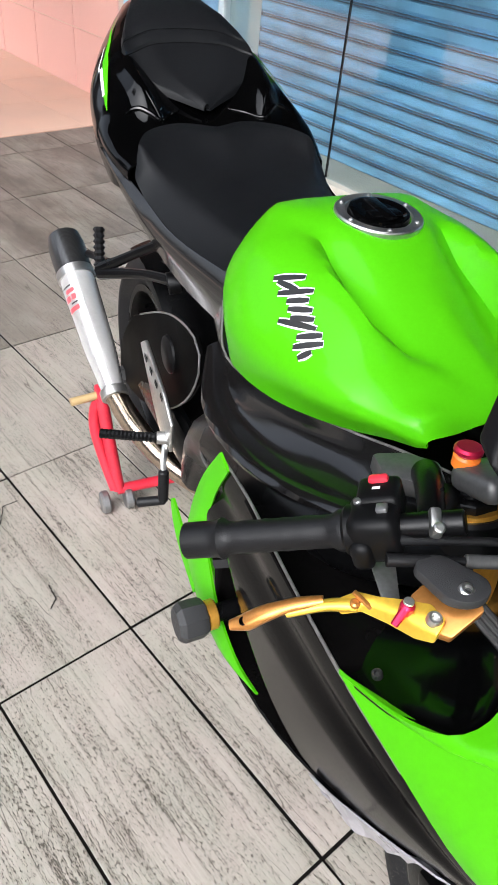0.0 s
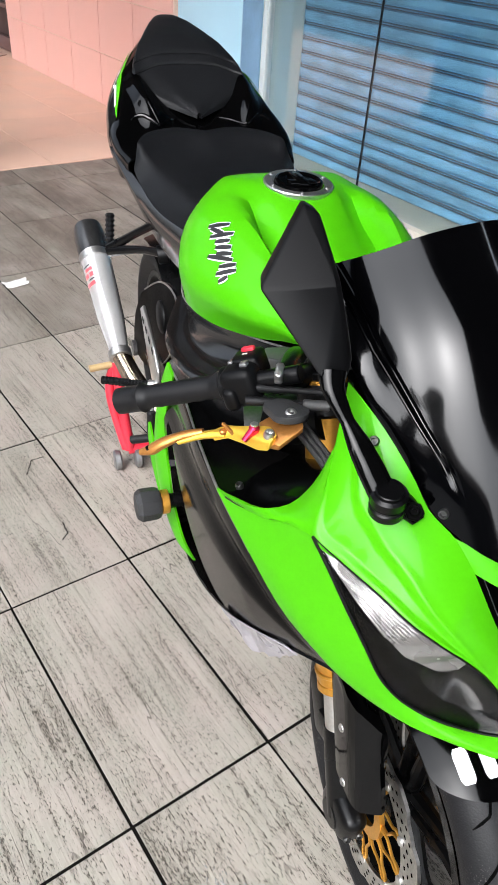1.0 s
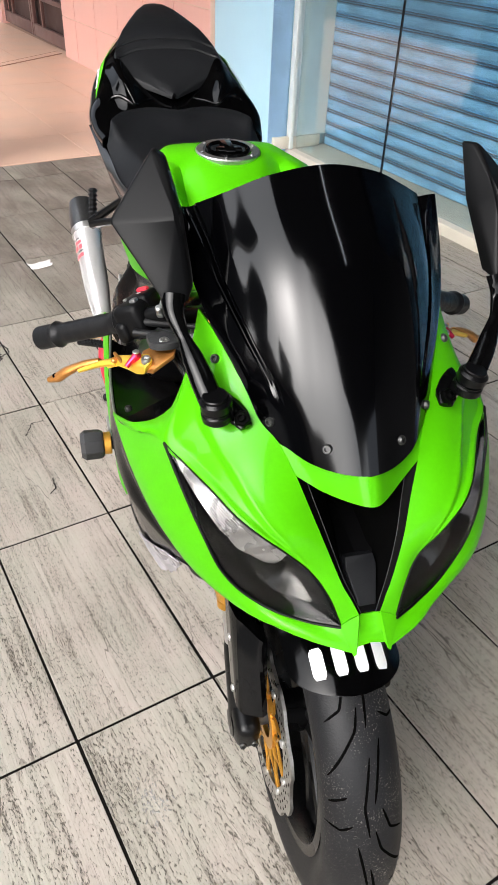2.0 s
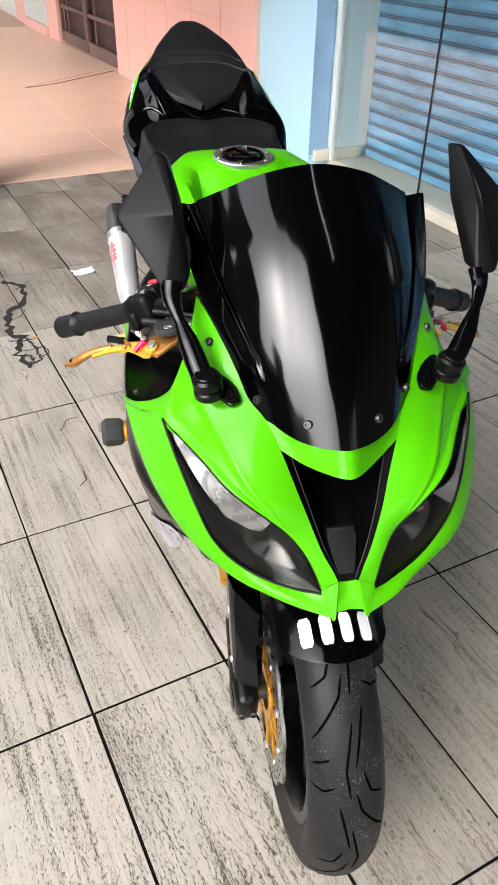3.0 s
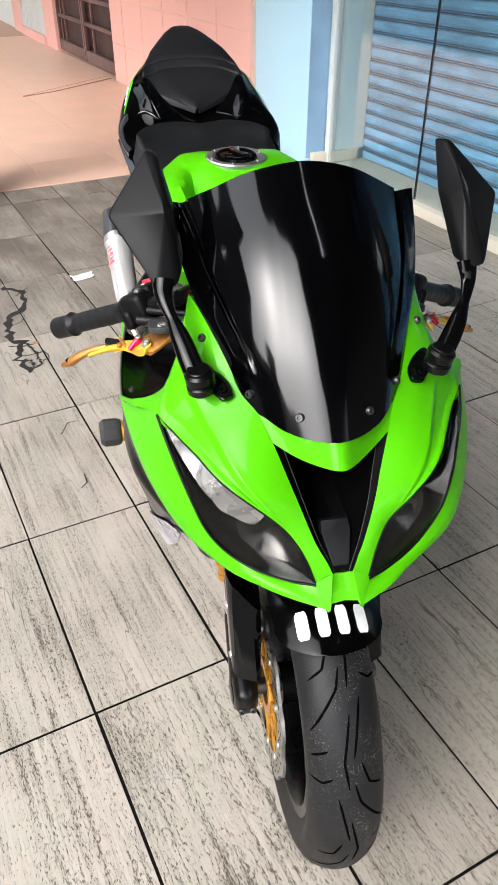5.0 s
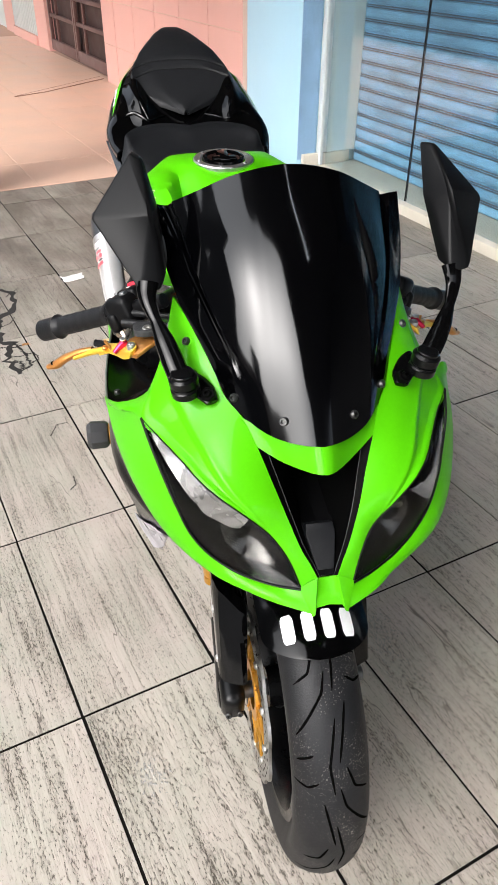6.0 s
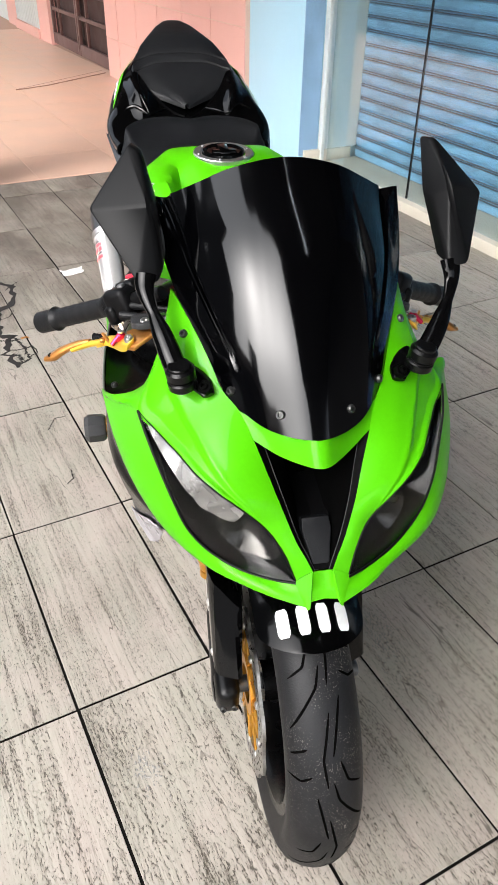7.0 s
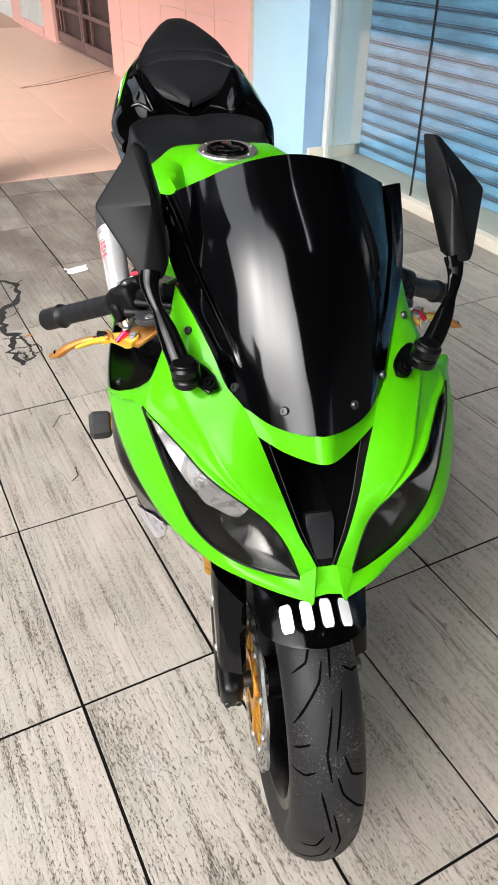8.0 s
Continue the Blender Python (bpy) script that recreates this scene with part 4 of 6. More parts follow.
film = lerp_rows(spl([(-0.226, 0.245, 0.520), (-0.222, 0.200, 0.548), (-0.214, 0.140, 0.590), (-0.203, 0.075, 0.636)], 18), spl([(-0.216, 0.242, 0.508), (-0.203, 0.198, 0.494), (-0.191, 0.150, 0.520), (-0.182, 0.095, 0.583), (-0.188, 0.066, 0.624)], 18), (0, 0.25, 0.5, 0.75, 1))
for row in film[1:]:
    for p in row[1:-1]:
        p += V((crumple.uniform(-0.004, 0.004), crumple.uniform(-0.003, 0.003), crumple.uniform(-0.003, 0.003)))
pair("film_patch", shell(film, 0.002), SILVER_FILM, bike, "crumpled silver film on the fairing edge", 12)
slider = pair("crash_bobbin", tube([(-0.262, 0.487, 0.527), (-0.266, 0.487, 0.527), (-0.272, 0.487, 0.527), (-0.298, 0.487, 0.527), (-0.306, 0.487, 0.527), (-0.3062, 0.487, 0.527), (-0.302, 0.487, 0.527)], [0.018, 0.025, 0.028, 0.0285, 0.0225, 0.018, 0.016], 8), PERCH_GREY, bike, "black octagonal crash bobbin", 28)
pair("collar", cyl((-0.250, 0.487, 0.527), (-0.264, 0.487, 0.527), 0.021, 24), CARRIER, slider)
pair("stem", cyl((-0.150, 0.487, 0.527), (-0.251, 0.487, 0.527), 0.013, 18), BLACK_SATIN, slider)

# engine mass and frame
part("engine", block((0.30, 0.52, 0.36), (0, 0.48, 0.55), 0.05, seg=4), BLACK_MATT, bike, "dark engine block")
part("radiator", block((0.30, 0.035, 0.26), (0, 0.19, 0.60), 0.006, (12, 0, 0)), BLACK_MATT, bike)
part("sump", block((0.24, 0.40, 0.14), (0, 0.52, 0.34), 0.04, seg=4), BLACK_SATIN, bike)
f_top = [(-0.150, 0.76, 0.845), (-0.180, 0.67, 0.815), (-0.164, 0.55, 0.828), (-0.126, 0.45, 0.843), (-0.100, 0.38, 0.860), (-0.080, 0.32, 0.872)]
f_sho = [(-0.155, 0.78, 0.80), (-0.172, 0.67, 0.785), (-0.160, 0.55, 0.797), (-0.134, 0.45, 0.815), (-0.116, 0.37, 0.834), (-0.094, 0.31, 0.850)]
f_mid = [(-0.165, 0.78, 0.76), (-0.212, 0.67, 0.745), (-0.222, 0.55, 0.758), (-0.208, 0.45, 0.780), (-0.172, 0.36, 0.806), (-0.130, 0.28, 0.825)]
f_low = [(-0.165, 0.78, 0.62), (-0.205, 0.67, 0.645), (-0.214, 0.55, 0.685), (-0.208, 0.45, 0.705), (-0.178, 0.36, 0.725), (-0.130, 0.28, 0.745)]
pair("frame_cover", shell(across([spl(f_top, 20), spl(f_sho, 20), [p + V((0.042, 0, 0.012)) for p in spl(f_mid, 20)], [p + V((0.012, 0, 0.0075)) for p in spl(f_mid, 20)], spl(f_mid, 20), [p + V((0.006, 0, -0.012)) for p in spl(f_mid, 20)], [p + V((0.030, 0, -0.022)) for p in spl(f_mid, 20)], [p + V((0.020, 0, 0)) for p in spl(f_low, 20)]], 30), 0.004), FRAME_BLACK, bike, "gloss black frame cover below the tank")
pair("frame_edge", tube([p + V((-0.001, 0, 0)) for p in spl(f_low, 24)], 0.002, 8), WORN_LIT_EDGE, bike)
pair("frame_edge", tube([p + V((-0.001, 0, 0.001)) for p in spl(f_top, 24)], 0.0016, 8), WORN_LIT_EDGE, bike)
pair("frame_beam", tube([(-0.10, 0.24, 0.84), (-0.16, 0.36, 0.77), (-0.17, 0.55, 0.70), (-0.15, 0.76, 0.60), (-0.14, 0.84, 0.45)], [0.03, 0.04, 0.045, 0.045, 0.035], 12, 14), BLACK_SATIN, bike)

# tank
TANK = [
    (0.354, [(0, 0.902), (0.035, 0.898), (0.058, 0.894), (0.076, 0.893), (0.090, 0.893), (0.097, 0.889), (0.094, 0.883)]),
    (0.364, [(0, 0.916), (0.038, 0.911), (0.062, 0.911), (0.081, 0.914), (0.099, 0.908), (0.109, 0.893), (0.098, 0.877)]),
    (0.396, [(0, 0.931), (0.030, 0.926), (0.055, 0.925), (0.078, 0.922), (0.108, 0.913), (0.129, 0.895), (0.108, 0.866)]),
    (0.430, [(0, 0.939), (0.028, 0.932), (0.050, 0.929), (0.071, 0.933), (0.118, 0.927), (0.152, 0.895), (0.120, 0.852)]),
    (0.455, [(0, 0.945), (0.034, 0.937), (0.066, 0.926), (0.091, 0.948), (0.132, 0.932), (0.165, 0.894), (0.132, 0.845)]),
    (0.480, [(0, 0.952), (0.040, 0.943), (0.080, 0.931), (0.105, 0.961), (0.143, 0.937), (0.175, 0.893), (0.144, 0.839)]),
    (0.530, [(0, 0.969), (0.044, 0.960), (0.085, 0.940), (0.111, 0.977), (0.153, 0.945), (0.188, 0.893), (0.165, 0.830)]),
    (0.580, [(0, 0.989), (0.048, 0.983), (0.084, 0.956), (0.110, 0.985), (0.157, 0.955), (0.196, 0.893), (0.179, 0.825)]),
    (0.620, [(0, 1.001), (0.054, 0.998), (0.083, 0.977), (0.106, 0.989), (0.157, 0.962), (0.196, 0.893), (0.183, 0.822)]),
    (0.660, [(0, 1.003), (0.060, 1.001), (0.080, 0.997), (0.098, 0.990), (0.152, 0.968), (0.190, 0.893), (0.180, 0.820)]),
    (0.710, [(0, 1.000), (0.060, 0.999), (0.082, 0.997), (0.102, 0.992), (0.145, 0.958), (0.173, 0.905), (0.164, 0.842)]),
    (0.745, [(0, 0.989), (0.055, 0.989), (0.080, 0.987), (0.098, 0.983), (0.128, 0.950), (0.150, 0.908), (0.148, 0.860)]),
    (0.768, [(0, 0.960), (0.055, 0.960), (0.076, 0.957), (0.090, 0.950), (0.112, 0.925), (0.128, 0.900), (0.130, 0.872)]),
]
tank_rows = []
for v, sec in TANK:
    half = spl([(-u, v, z) for u, z in sec], 22)
    tank_rows.append([Vector((-p.x, p.y, p.z)) for p in half[::-1]] + half[1:])
tank = part("fuel_tank", shell(across(tank_rows, 40), 0.004), GREEN, bike, "lime green painted fuel tank with sculpted recesses", 45)
cap_m = pose(0, 0.648, 1.000, 4, 0, 0)


def placed(bm, m):
    bmesh.ops.transform(bm, matrix=m, verts=bm.verts)
    return bm


cap = part("fuel_cap", placed(lathe([(-0.012, 0.056), (0.003, 0.056), (0.005, 0.054), (0.005, 0.043), (0.002, 0.040), (0.002, 0.0)], (0, 0, 0), "z", 48), cap_m), STEEL, tank, "steel-ringed black filler cap")
part("lid", placed(join(lathe([(0.001, 0.040), (0.008, 0.038), (0.009, 0.034), (0.006, 0.030), (0.006, 0.0)], (0, 0, 0), "z", 40), block((0.020, 0.058, 0.009), (0, 0, 0.008), 0.004), block((0.044, 0.020, 0.007), (0.0, -0.012, 0.008), 0.003)), cap_m), BLACK_GLOSS, tank)
for k in range(6):
    a = 2 * math.pi * (k + 0.25) / 6
    q = cap_m @ V((0.0485 * math.cos(a), 0.0485 * math.sin(a), 0.005))
    part("cap_screw", bolt(q, (0, 0, 1), 0.0032, h=0.0018), ALU_GREY, tank)

# brush-style mark on each tank side: plain strokes, black on white


def tank_at(v, s):
    """A point on the tank's left side at length v and share s of the way down the half section."""
    for (v0, s0), (v1, s1) in zip(TANK, TANK[1:]):
        if v0 <= v <= v1:
            k = (v - v0) / (v1 - v0)
            sec = [(-(a[0] * (1 - k) + b[0] * k), v, a[1] * (1 - k) + b[1] * k) for a, b in zip(s0, s1)]
            line = spl(sec, 60)
            return line[int(round(s * 59))]


tank_skin = skin_of(tank)


def tank_mark(strokes, width, out, material, name):
    for line in strokes:
        bm = bmesh.new()
        mid = spl([tank_at(v, s) for v, s in line], 10)
        rows = []
        for i, p in enumerate(mid):
            d = (mid[min(i + 1, 9)] - mid[max(i - 1, 0)]).normalized()
            nn = V((-0.70, -0.1, 0.70)).normalized()
            sd = d.cross(nn).normalized()
            w = width * (0.55 + 0.45 * math.sin(math.pi * (i + 1) / 11))
            row = []
            for q in (p - sd * w, p, p + sd * w):
                hit, normal = tank_skin.ray_cast(q + nn * 0.05, -nn)[:2]
                row.append((q if hit is None else hit) + nn * out)
            rows.append(row)
        add_grid(bm, rows)
        bmesh.ops.recalc_face_normals(bm, faces=bm.faces)
        pair(name, bm, material, (tank, tank))


# (length, share) strokes
STROKES = [[(0.600, 0.556), (0.568, 0.495)], [(0.592, 0.566), (0.562, 0.540)], [(0.579, 0.586), (0.545, 0.515)], [(0.562, 0.586), (0.540, 0.540)], [(0.553, 0.616), (0.527, 0.560)], [(0.542, 0.626), (0.517, 0.572)], [(0.552, 0.657), (0.528, 0.626), (0.507, 0.590)], [(0.518, 0.667), (0.496, 0.586)], [(0.513, 0.697), (0.488, 0.606)], [(0.499, 0.712), (0.491, 0.657)]]
tank_mark(STROKES, 0.0058, 0.0010, WHITE_MARK, "mark_outline")
tank_mark(STROKES, 0.0036, 0.0016, BLACK_MARK, "mark")

# seats and tail
SEAT = [
    (0.690, 0.108, 0.925, 0.890), (0.740, 0.124, 0.918, 0.880), (0.820, 0.142, 0.905, 0.868), (0.930, 0.158, 0.902, 0.862),
    (1.050, 0.170, 0.910, 0.874), (1.110, 0.174, 0.926, 0.888), (1.150, 0.177, 0.944, 0.902), (1.180, 0.178, 0.958, 0.912), (1.192, 0.174, 0.956, 0.910)]
rows = []
for v, w, zc, ze in SEAT:
    back = max(0.0, (v - 0.98) / 0.212) ** 1.5
    half = []
    edge = float(np.interp(v, [0.69, 0.90, 1.10, 1.192], [0.52, 0.66, 0.84, 0.93]))
    for share, drop in ((0, 0.003), (0.4 * edge, 0.001), (0.8 * edge, 0.0), (edge, 0.002), (edge + 0.12 * (1 - edge), 0.005), (edge + 0.55 * (1 - edge), 0.6 * (zc - ze)), (1.0, zc - ze)):
        sweep = 0.022 * math.sin(math.pi * min(1.0, share / 0.9)) - 0.075 * max(0.0, (share - 0.55) / 0.45) ** 1.6
        half.append((-share * w, v + back * sweep, zc - drop - 0.02 * back * max(0.0, share - 0.6)))
    half = spl(half, 18)
    rows.append([Vector((-p.x, p.y, p.z)) for p in half[::-1]] + half[1:])
part("rider_seat", shell(across(rows, 24), 0.012), VINYL, bike, "black vinyl rider seat", 50)
TAIL = [
    (1.120, [(0, 0.915), (0.060, 0.915), (0.090, 0.916), (0.116, 0.918), (0.142, 0.918), (0.168, 0.919), (0.186, 0.905), (0.178, 0.865)]),
    (1.160, [(0, 0.926), (0.060, 0.926), (0.085, 0.926), (0.104, 0.927), (0.136, 0.926), (0.170, 0.928), (0.196, 0.916), (0.184, 0.862)]),
    (1.200, [(0, 0.941), (0.055, 0.941), (0.085, 0.945), (0.106, 0.953), (0.140, 0.944), (0.174, 0.946), (0.203, 0.927), (0.190, 0.858)]),
    (1.235, [(0, 0.953), (0.055, 0.956), (0.090, 0.974), (0.113, 0.994), (0.146, 0.972), (0.174, 0.970), (0.205, 0.930), (0.187, 0.854)]),
    (1.270, [(0, 0.963), (0.060, 0.976), (0.098, 1.000), (0.122, 1.020), (0.148, 0.994), (0.170, 0.984), (0.204, 0.932), (0.182, 0.850)]),
    (1.370, [(0, 1.020), (0.060, 1.030), (0.092, 1.040), (0.122, 1.048), (0.140, 1.034), (0.156, 1.020), (0.187, 0.960), (0.162, 0.872)]),
    (1.470, [(0, 1.065), (0.050, 1.068), (0.070, 1.069), (0.088, 1.068), (0.104, 1.060), (0.118, 1.048), (0.148, 0.998), (0.128, 0.920)]),
    (1.560, [(0, 1.090), (0.030, 1.090), (0.042, 1.089), (0.054, 1.086), (0.066, 1.078), (0.076, 1.068), (0.098, 1.035), (0.086, 0.972)]),
    (1.640, [(0, 1.085), (0.018, 1.085), (0.026, 1.084), (0.036, 1.081), (0.044, 1.075), (0.050, 1.068), (0.060, 1.048), (0.050, 1.018)]),
]
rows = []
for v, sec in TAIL:
    half = spl([(-u, v, z) for u, z in sec], 40)
    rows.append([Vector((-p.x, p.y, p.z)) for p in half[::-1]] + half[1:])
tail = part("tail_cowl", shell(across(rows, 40), 0.004), BLACK_GLOSS, bike, "gloss black tail cowl", 45)
for line, radii in (([(-0.170, 1.217, 0.957), (-0.155, 1.233, 0.969), (-0.134, 1.232, 0.976), (-0.116, 1.218, 0.971), (-0.098, 1.211, 0.961), (-0.073, 1.237, 0.963), (-0.047, 1.258, 0.965)], [0.001, 0.004, 0.0055, 0.0045, 0.003, 0.004, 0.001]), ([(-0.125, 1.278, 1.020), (-0.113, 1.237, 0.994), (-0.102, 1.219, 0.971), (-0.096, 1.209, 0.956)], [0.001, 0.0028, 0.0028, 0.001])):
    pair("moulded_ridge", tube(line, radii, 10, 30), BLACK_GLOSS, (tail, tail))
pads = [
    (1.244, 0.006, 0.978, 0.969), (1.258, 0.030, 0.987, 0.976), (1.276, 0.062, 0.999, 0.985), (1.294, 0.094, 1.012, 0.996), (1.308, 0.117, 1.023, 1.007), (1.322, 0.129, 1.035, 1.017), (1.3365, 0.132, 1.046, 1.025), (1.340, 0.132, 1.045, 1.027), (1.3435, 0.132, 1.051, 1.029),
    (1.362, 0.131, 1.064, 1.038), (1.366, 0.130, 1.064, 1.039), (1.370, 0.129, 1.069, 1.041), (1.390, 0.123, 1.080, 1.050), (1.430, 0.105, 1.100, 1.066), (1.480, 0.081, 1.114, 1.082), (1.530, 0.057, 1.126, 1.097), (1.565, 0.039, 1.130, 1.104), (1.588, 0.024, 1.127, 1.104), (1.600, 0.009, 1.116, 1.101)]
rows = []
for k, (v, w, zc, ze) in enumerate(pads):
    bow = float(np.interp(k, [0, 4, 6, 11, 14, 18], [0.0, 0.004, 0.022, 0.022, 0.006, 0.0]))
    half = spl([(0, v + bow, zc + 0.45 * bow), (-0.5 * w, v + 0.80 * bow, zc + 0.36 * bow - 0.001), (-0.82 * w, v + 0.25 * bow, zc - 0.005), (-0.95 * w, v - 0.3 * bow, zc * 0.55 + ze * 0.45), (-w, v - 0.6 * bow, ze - 0.004)], 16)
    rows.append([Vector((-p.x, p.y, p.z)) for p in half[::-1]] + half[1:])
pillion = part("pillion_seat", shell(rows, 0.010), VINYL, bike, "black vinyl pillion pad with a stitched strap seam", 25)
for k, r in ((7, 0.0014), (10, 0.0008)):
    part("seam", tube([p + V((0, 0, 0.0003)) for p in rows[k]], r, 8), DARK_RECESS, pillion)
pair("cowl_foot", block((0.030, 0.11, 0.050), (-0.163, 1.180, 0.882), 0.010, (10, 0, 8), 3), BLACK_GLOSS, bike)
pair("seat_rail_cover", shell(across([spl([(-0.128, 0.70, 0.885), (-0.160, 0.93, 0.866), (-0.172, 1.08, 0.880), (-0.196, 1.20, 0.905)], 14), spl([(-0.142, 0.70, 0.860), (-0.168, 0.93, 0.846), (-0.182, 1.08, 0.862), (-0.203, 1.22, 0.915)], 14), spl([(-0.135, 0.72, 0.800), (-0.150, 0.93, 0.790), (-0.160, 1.08, 0.810), (-0.183, 1.24, 0.870)], 14)], 8), 0.004), FRAME_BLACK, bike, "gloss black panel below the seat")
part("under_tail", block((0.22, 0.62, 0.06), (0, 1.20, 0.84), 0.02, (14, 0, 0)), BLACK_MATT, bike)


def section_at(table, v, s):
    """A point on the left half of a body given by sections: length v, share s down the section."""
    for (v0, s0), (v1, s1) in zip(table, table[1:]):
        if v0 <= v <= v1:
            k = (v - v0) / (v1 - v0)
            line = spl([(-(a[0] * (1 - k) + b[0] * k), v, a[1] * (1 - k) + b[1] * k) for a, b in zip(s0, s1)], 600)
            return line[int(round(s * 599))]


def tail_patch(line_a, line_b, out, n=28):
    rows = []
    for la, lb in ((line_a, line_b),):
        vs = [la[0] + (la[1] - la[0]) * k / (n - 1) for k in range(n)]
        for k, v in enumerate(vs):
            f = k / (n - 1)
            sa = float(np.interp(f, np.linspace(0, 1, len(line_a[2])), line_a[2]))
            sb = float(np.interp(f, np.linspace(0, 1, len(line_b)), line_b))
            rows.append([section_at(TAIL, v, sa + (sb - sa) * j / 4) + V((-out, -out * 0.4, out * 0.6)) for j in range(5)])
    bm = bmesh.new()
    add_grid(bm, rows)
    bmesh.ops.recalc_face_normals(bm, faces=bm.faces)
    return bm


pair("tail_decal", tail_patch((1.25, 1.53, [0.625, 0.555, 0.480, 0.45, 0.435, 0.428]), [0.63, 0.600, 0.535, 0.49, 0.455, 0.434], 0.0030), GREEN, (tail, tail), "lime green tail decal")
pair("tail_decal_bar", tail_patch((1.29, 1.36, [0.595, 0.565, 0.535]), [0.612, 0.588, 0.560], 0.0040), WHITE_MARK, (tail, tail))
pair("tail_decal_bar", tail_patch((1.36, 1.43, [0.560, 0.535, 0.51]), [0.575, 0.552, 0.525], 0.0036), WHITE_MARK, (tail, tail))

# front wheel
STEER = pose(0.009, 0.022, 0.286, 0, 0, -0.5)
FW_R = 0.286


def tyre_profile(r, w, bead):
    pts = []
    for k in range(-12, 13):
        a = k / 12 * radians(95)
        pts.append((w / 2 * math.sin(a) * (1.0 if abs(a) < 1.4 else 0.98), r - (r - bead) * 0.62 * (1 - math.cos(a)) * 0.92))
    pts = [(-w * 0.36, bead)] + pts + [(w * 0.36, bead)]
    return pts


def wheel(r, w, bead, at, spokes, name, label):
    t = part(name, placed(lathe(tyre_profile(r, w, bead), (0, 0, 0), "x", 96), at), TYRE, bike, label, 60)
    hw = w * 0.40
    rim = join(lathe([(-hw, bead + 0.004), (-hw, bead - 0.012), (-hw * 0.7, bead - 0.022), (hw * 0.7, bead - 0.022), (hw, bead - 0.012), (hw, bead + 0.004)], (0, 0, 0), "x", 64),
               lathe([(-0.045, 0.0), (-0.045, 0.034), (0.045, 0.034), (0.045, 0.0)], (0, 0, 0), "x", 32))
    for k in range(spokes):
        a = 2 * math.pi * k / spokes + 0.3
        d, s = V((0, math.cos(a), math.sin(a))), V((0, -math.sin(a), math.cos(a)))
        for sgn in (-1, 1):
            tube_into(rim, [d * 0.03 + s * sgn * 0.012, d * (bead * 0.55) + s * sgn * 0.016, d * (bead - 0.016) + s * sgn * 0.034], [0.013, 0.010, 0.012], 8)
    part("rim", placed(rim, at), BLACK_SATIN, t, "satin black cast rim", 40)
    return t


front = wheel(FW_R, 0.112, 0.205, STEER, 5, "front_wheel", "worn black front tyre on a black rim")


def groove(r, w, bead, at, ang, line, side):
    """A tread cut: a dark tapering line over the tyre crown; line of (across, along) metres."""
    prof = tyre_profile(r, w, bead)[1:-1]
    mid = spl([(side * x, d, 0) for x, d in line], 16, False)
    rows = []
    for i, p in enumerate(mid):
        d = (mid[min(i + 1, 15)] - mid[max(i - 1, 0)]).normalized()
        wid = 0.0018 * min(1.0, 0.35 + 0.25 * min(i, 15 - i))
        row = []
        for e in (-1, 1):
            x, a = p.x - d.y * e * wid, ang - (p.y + d.x * e * wid) / r
            rad = float(np.interp(x, [q[0] for q in prof], [q[1] for q in prof])) + 0.0005
            row.append(V((x, -math.cos(a) * rad, math.sin(a) * rad)))
        rows.append(row)
    bm = bmesh.new()
    add_grid(bm, rows)
    bmesh.ops.recalc_face_normals(bm, faces=bm.faces)
    return placed(bm, at)


TREAD = [[(-0.020, 0.0), (-0.004, 0.080)], [(-0.014, 0.088), (-0.024, 0.118), (-0.044, 0.130)], [(-0.003, 0.118), (-0.010, 0.146), (-0.048, 0.200)], [(0.003, 0.180), (-0.010, 0.245), (-0.005, 0.285)], [(-0.030, 0.228), (-0.050, 0.236)], [(-0.026, 0.268), (-0.040, 0.276), (-0.054, 0.270)]]
for k in range(6):
    for side, shift in ((1, 0.0), (-1, 0.14)):
        for line in TREAD:
            part("tread_groove", groove(FW_R, 0.112, 0.205, STEER, radians(20) + 2 * math.pi * k / 6 + shift / FW_R, line, side), DARK_RECESS, front)


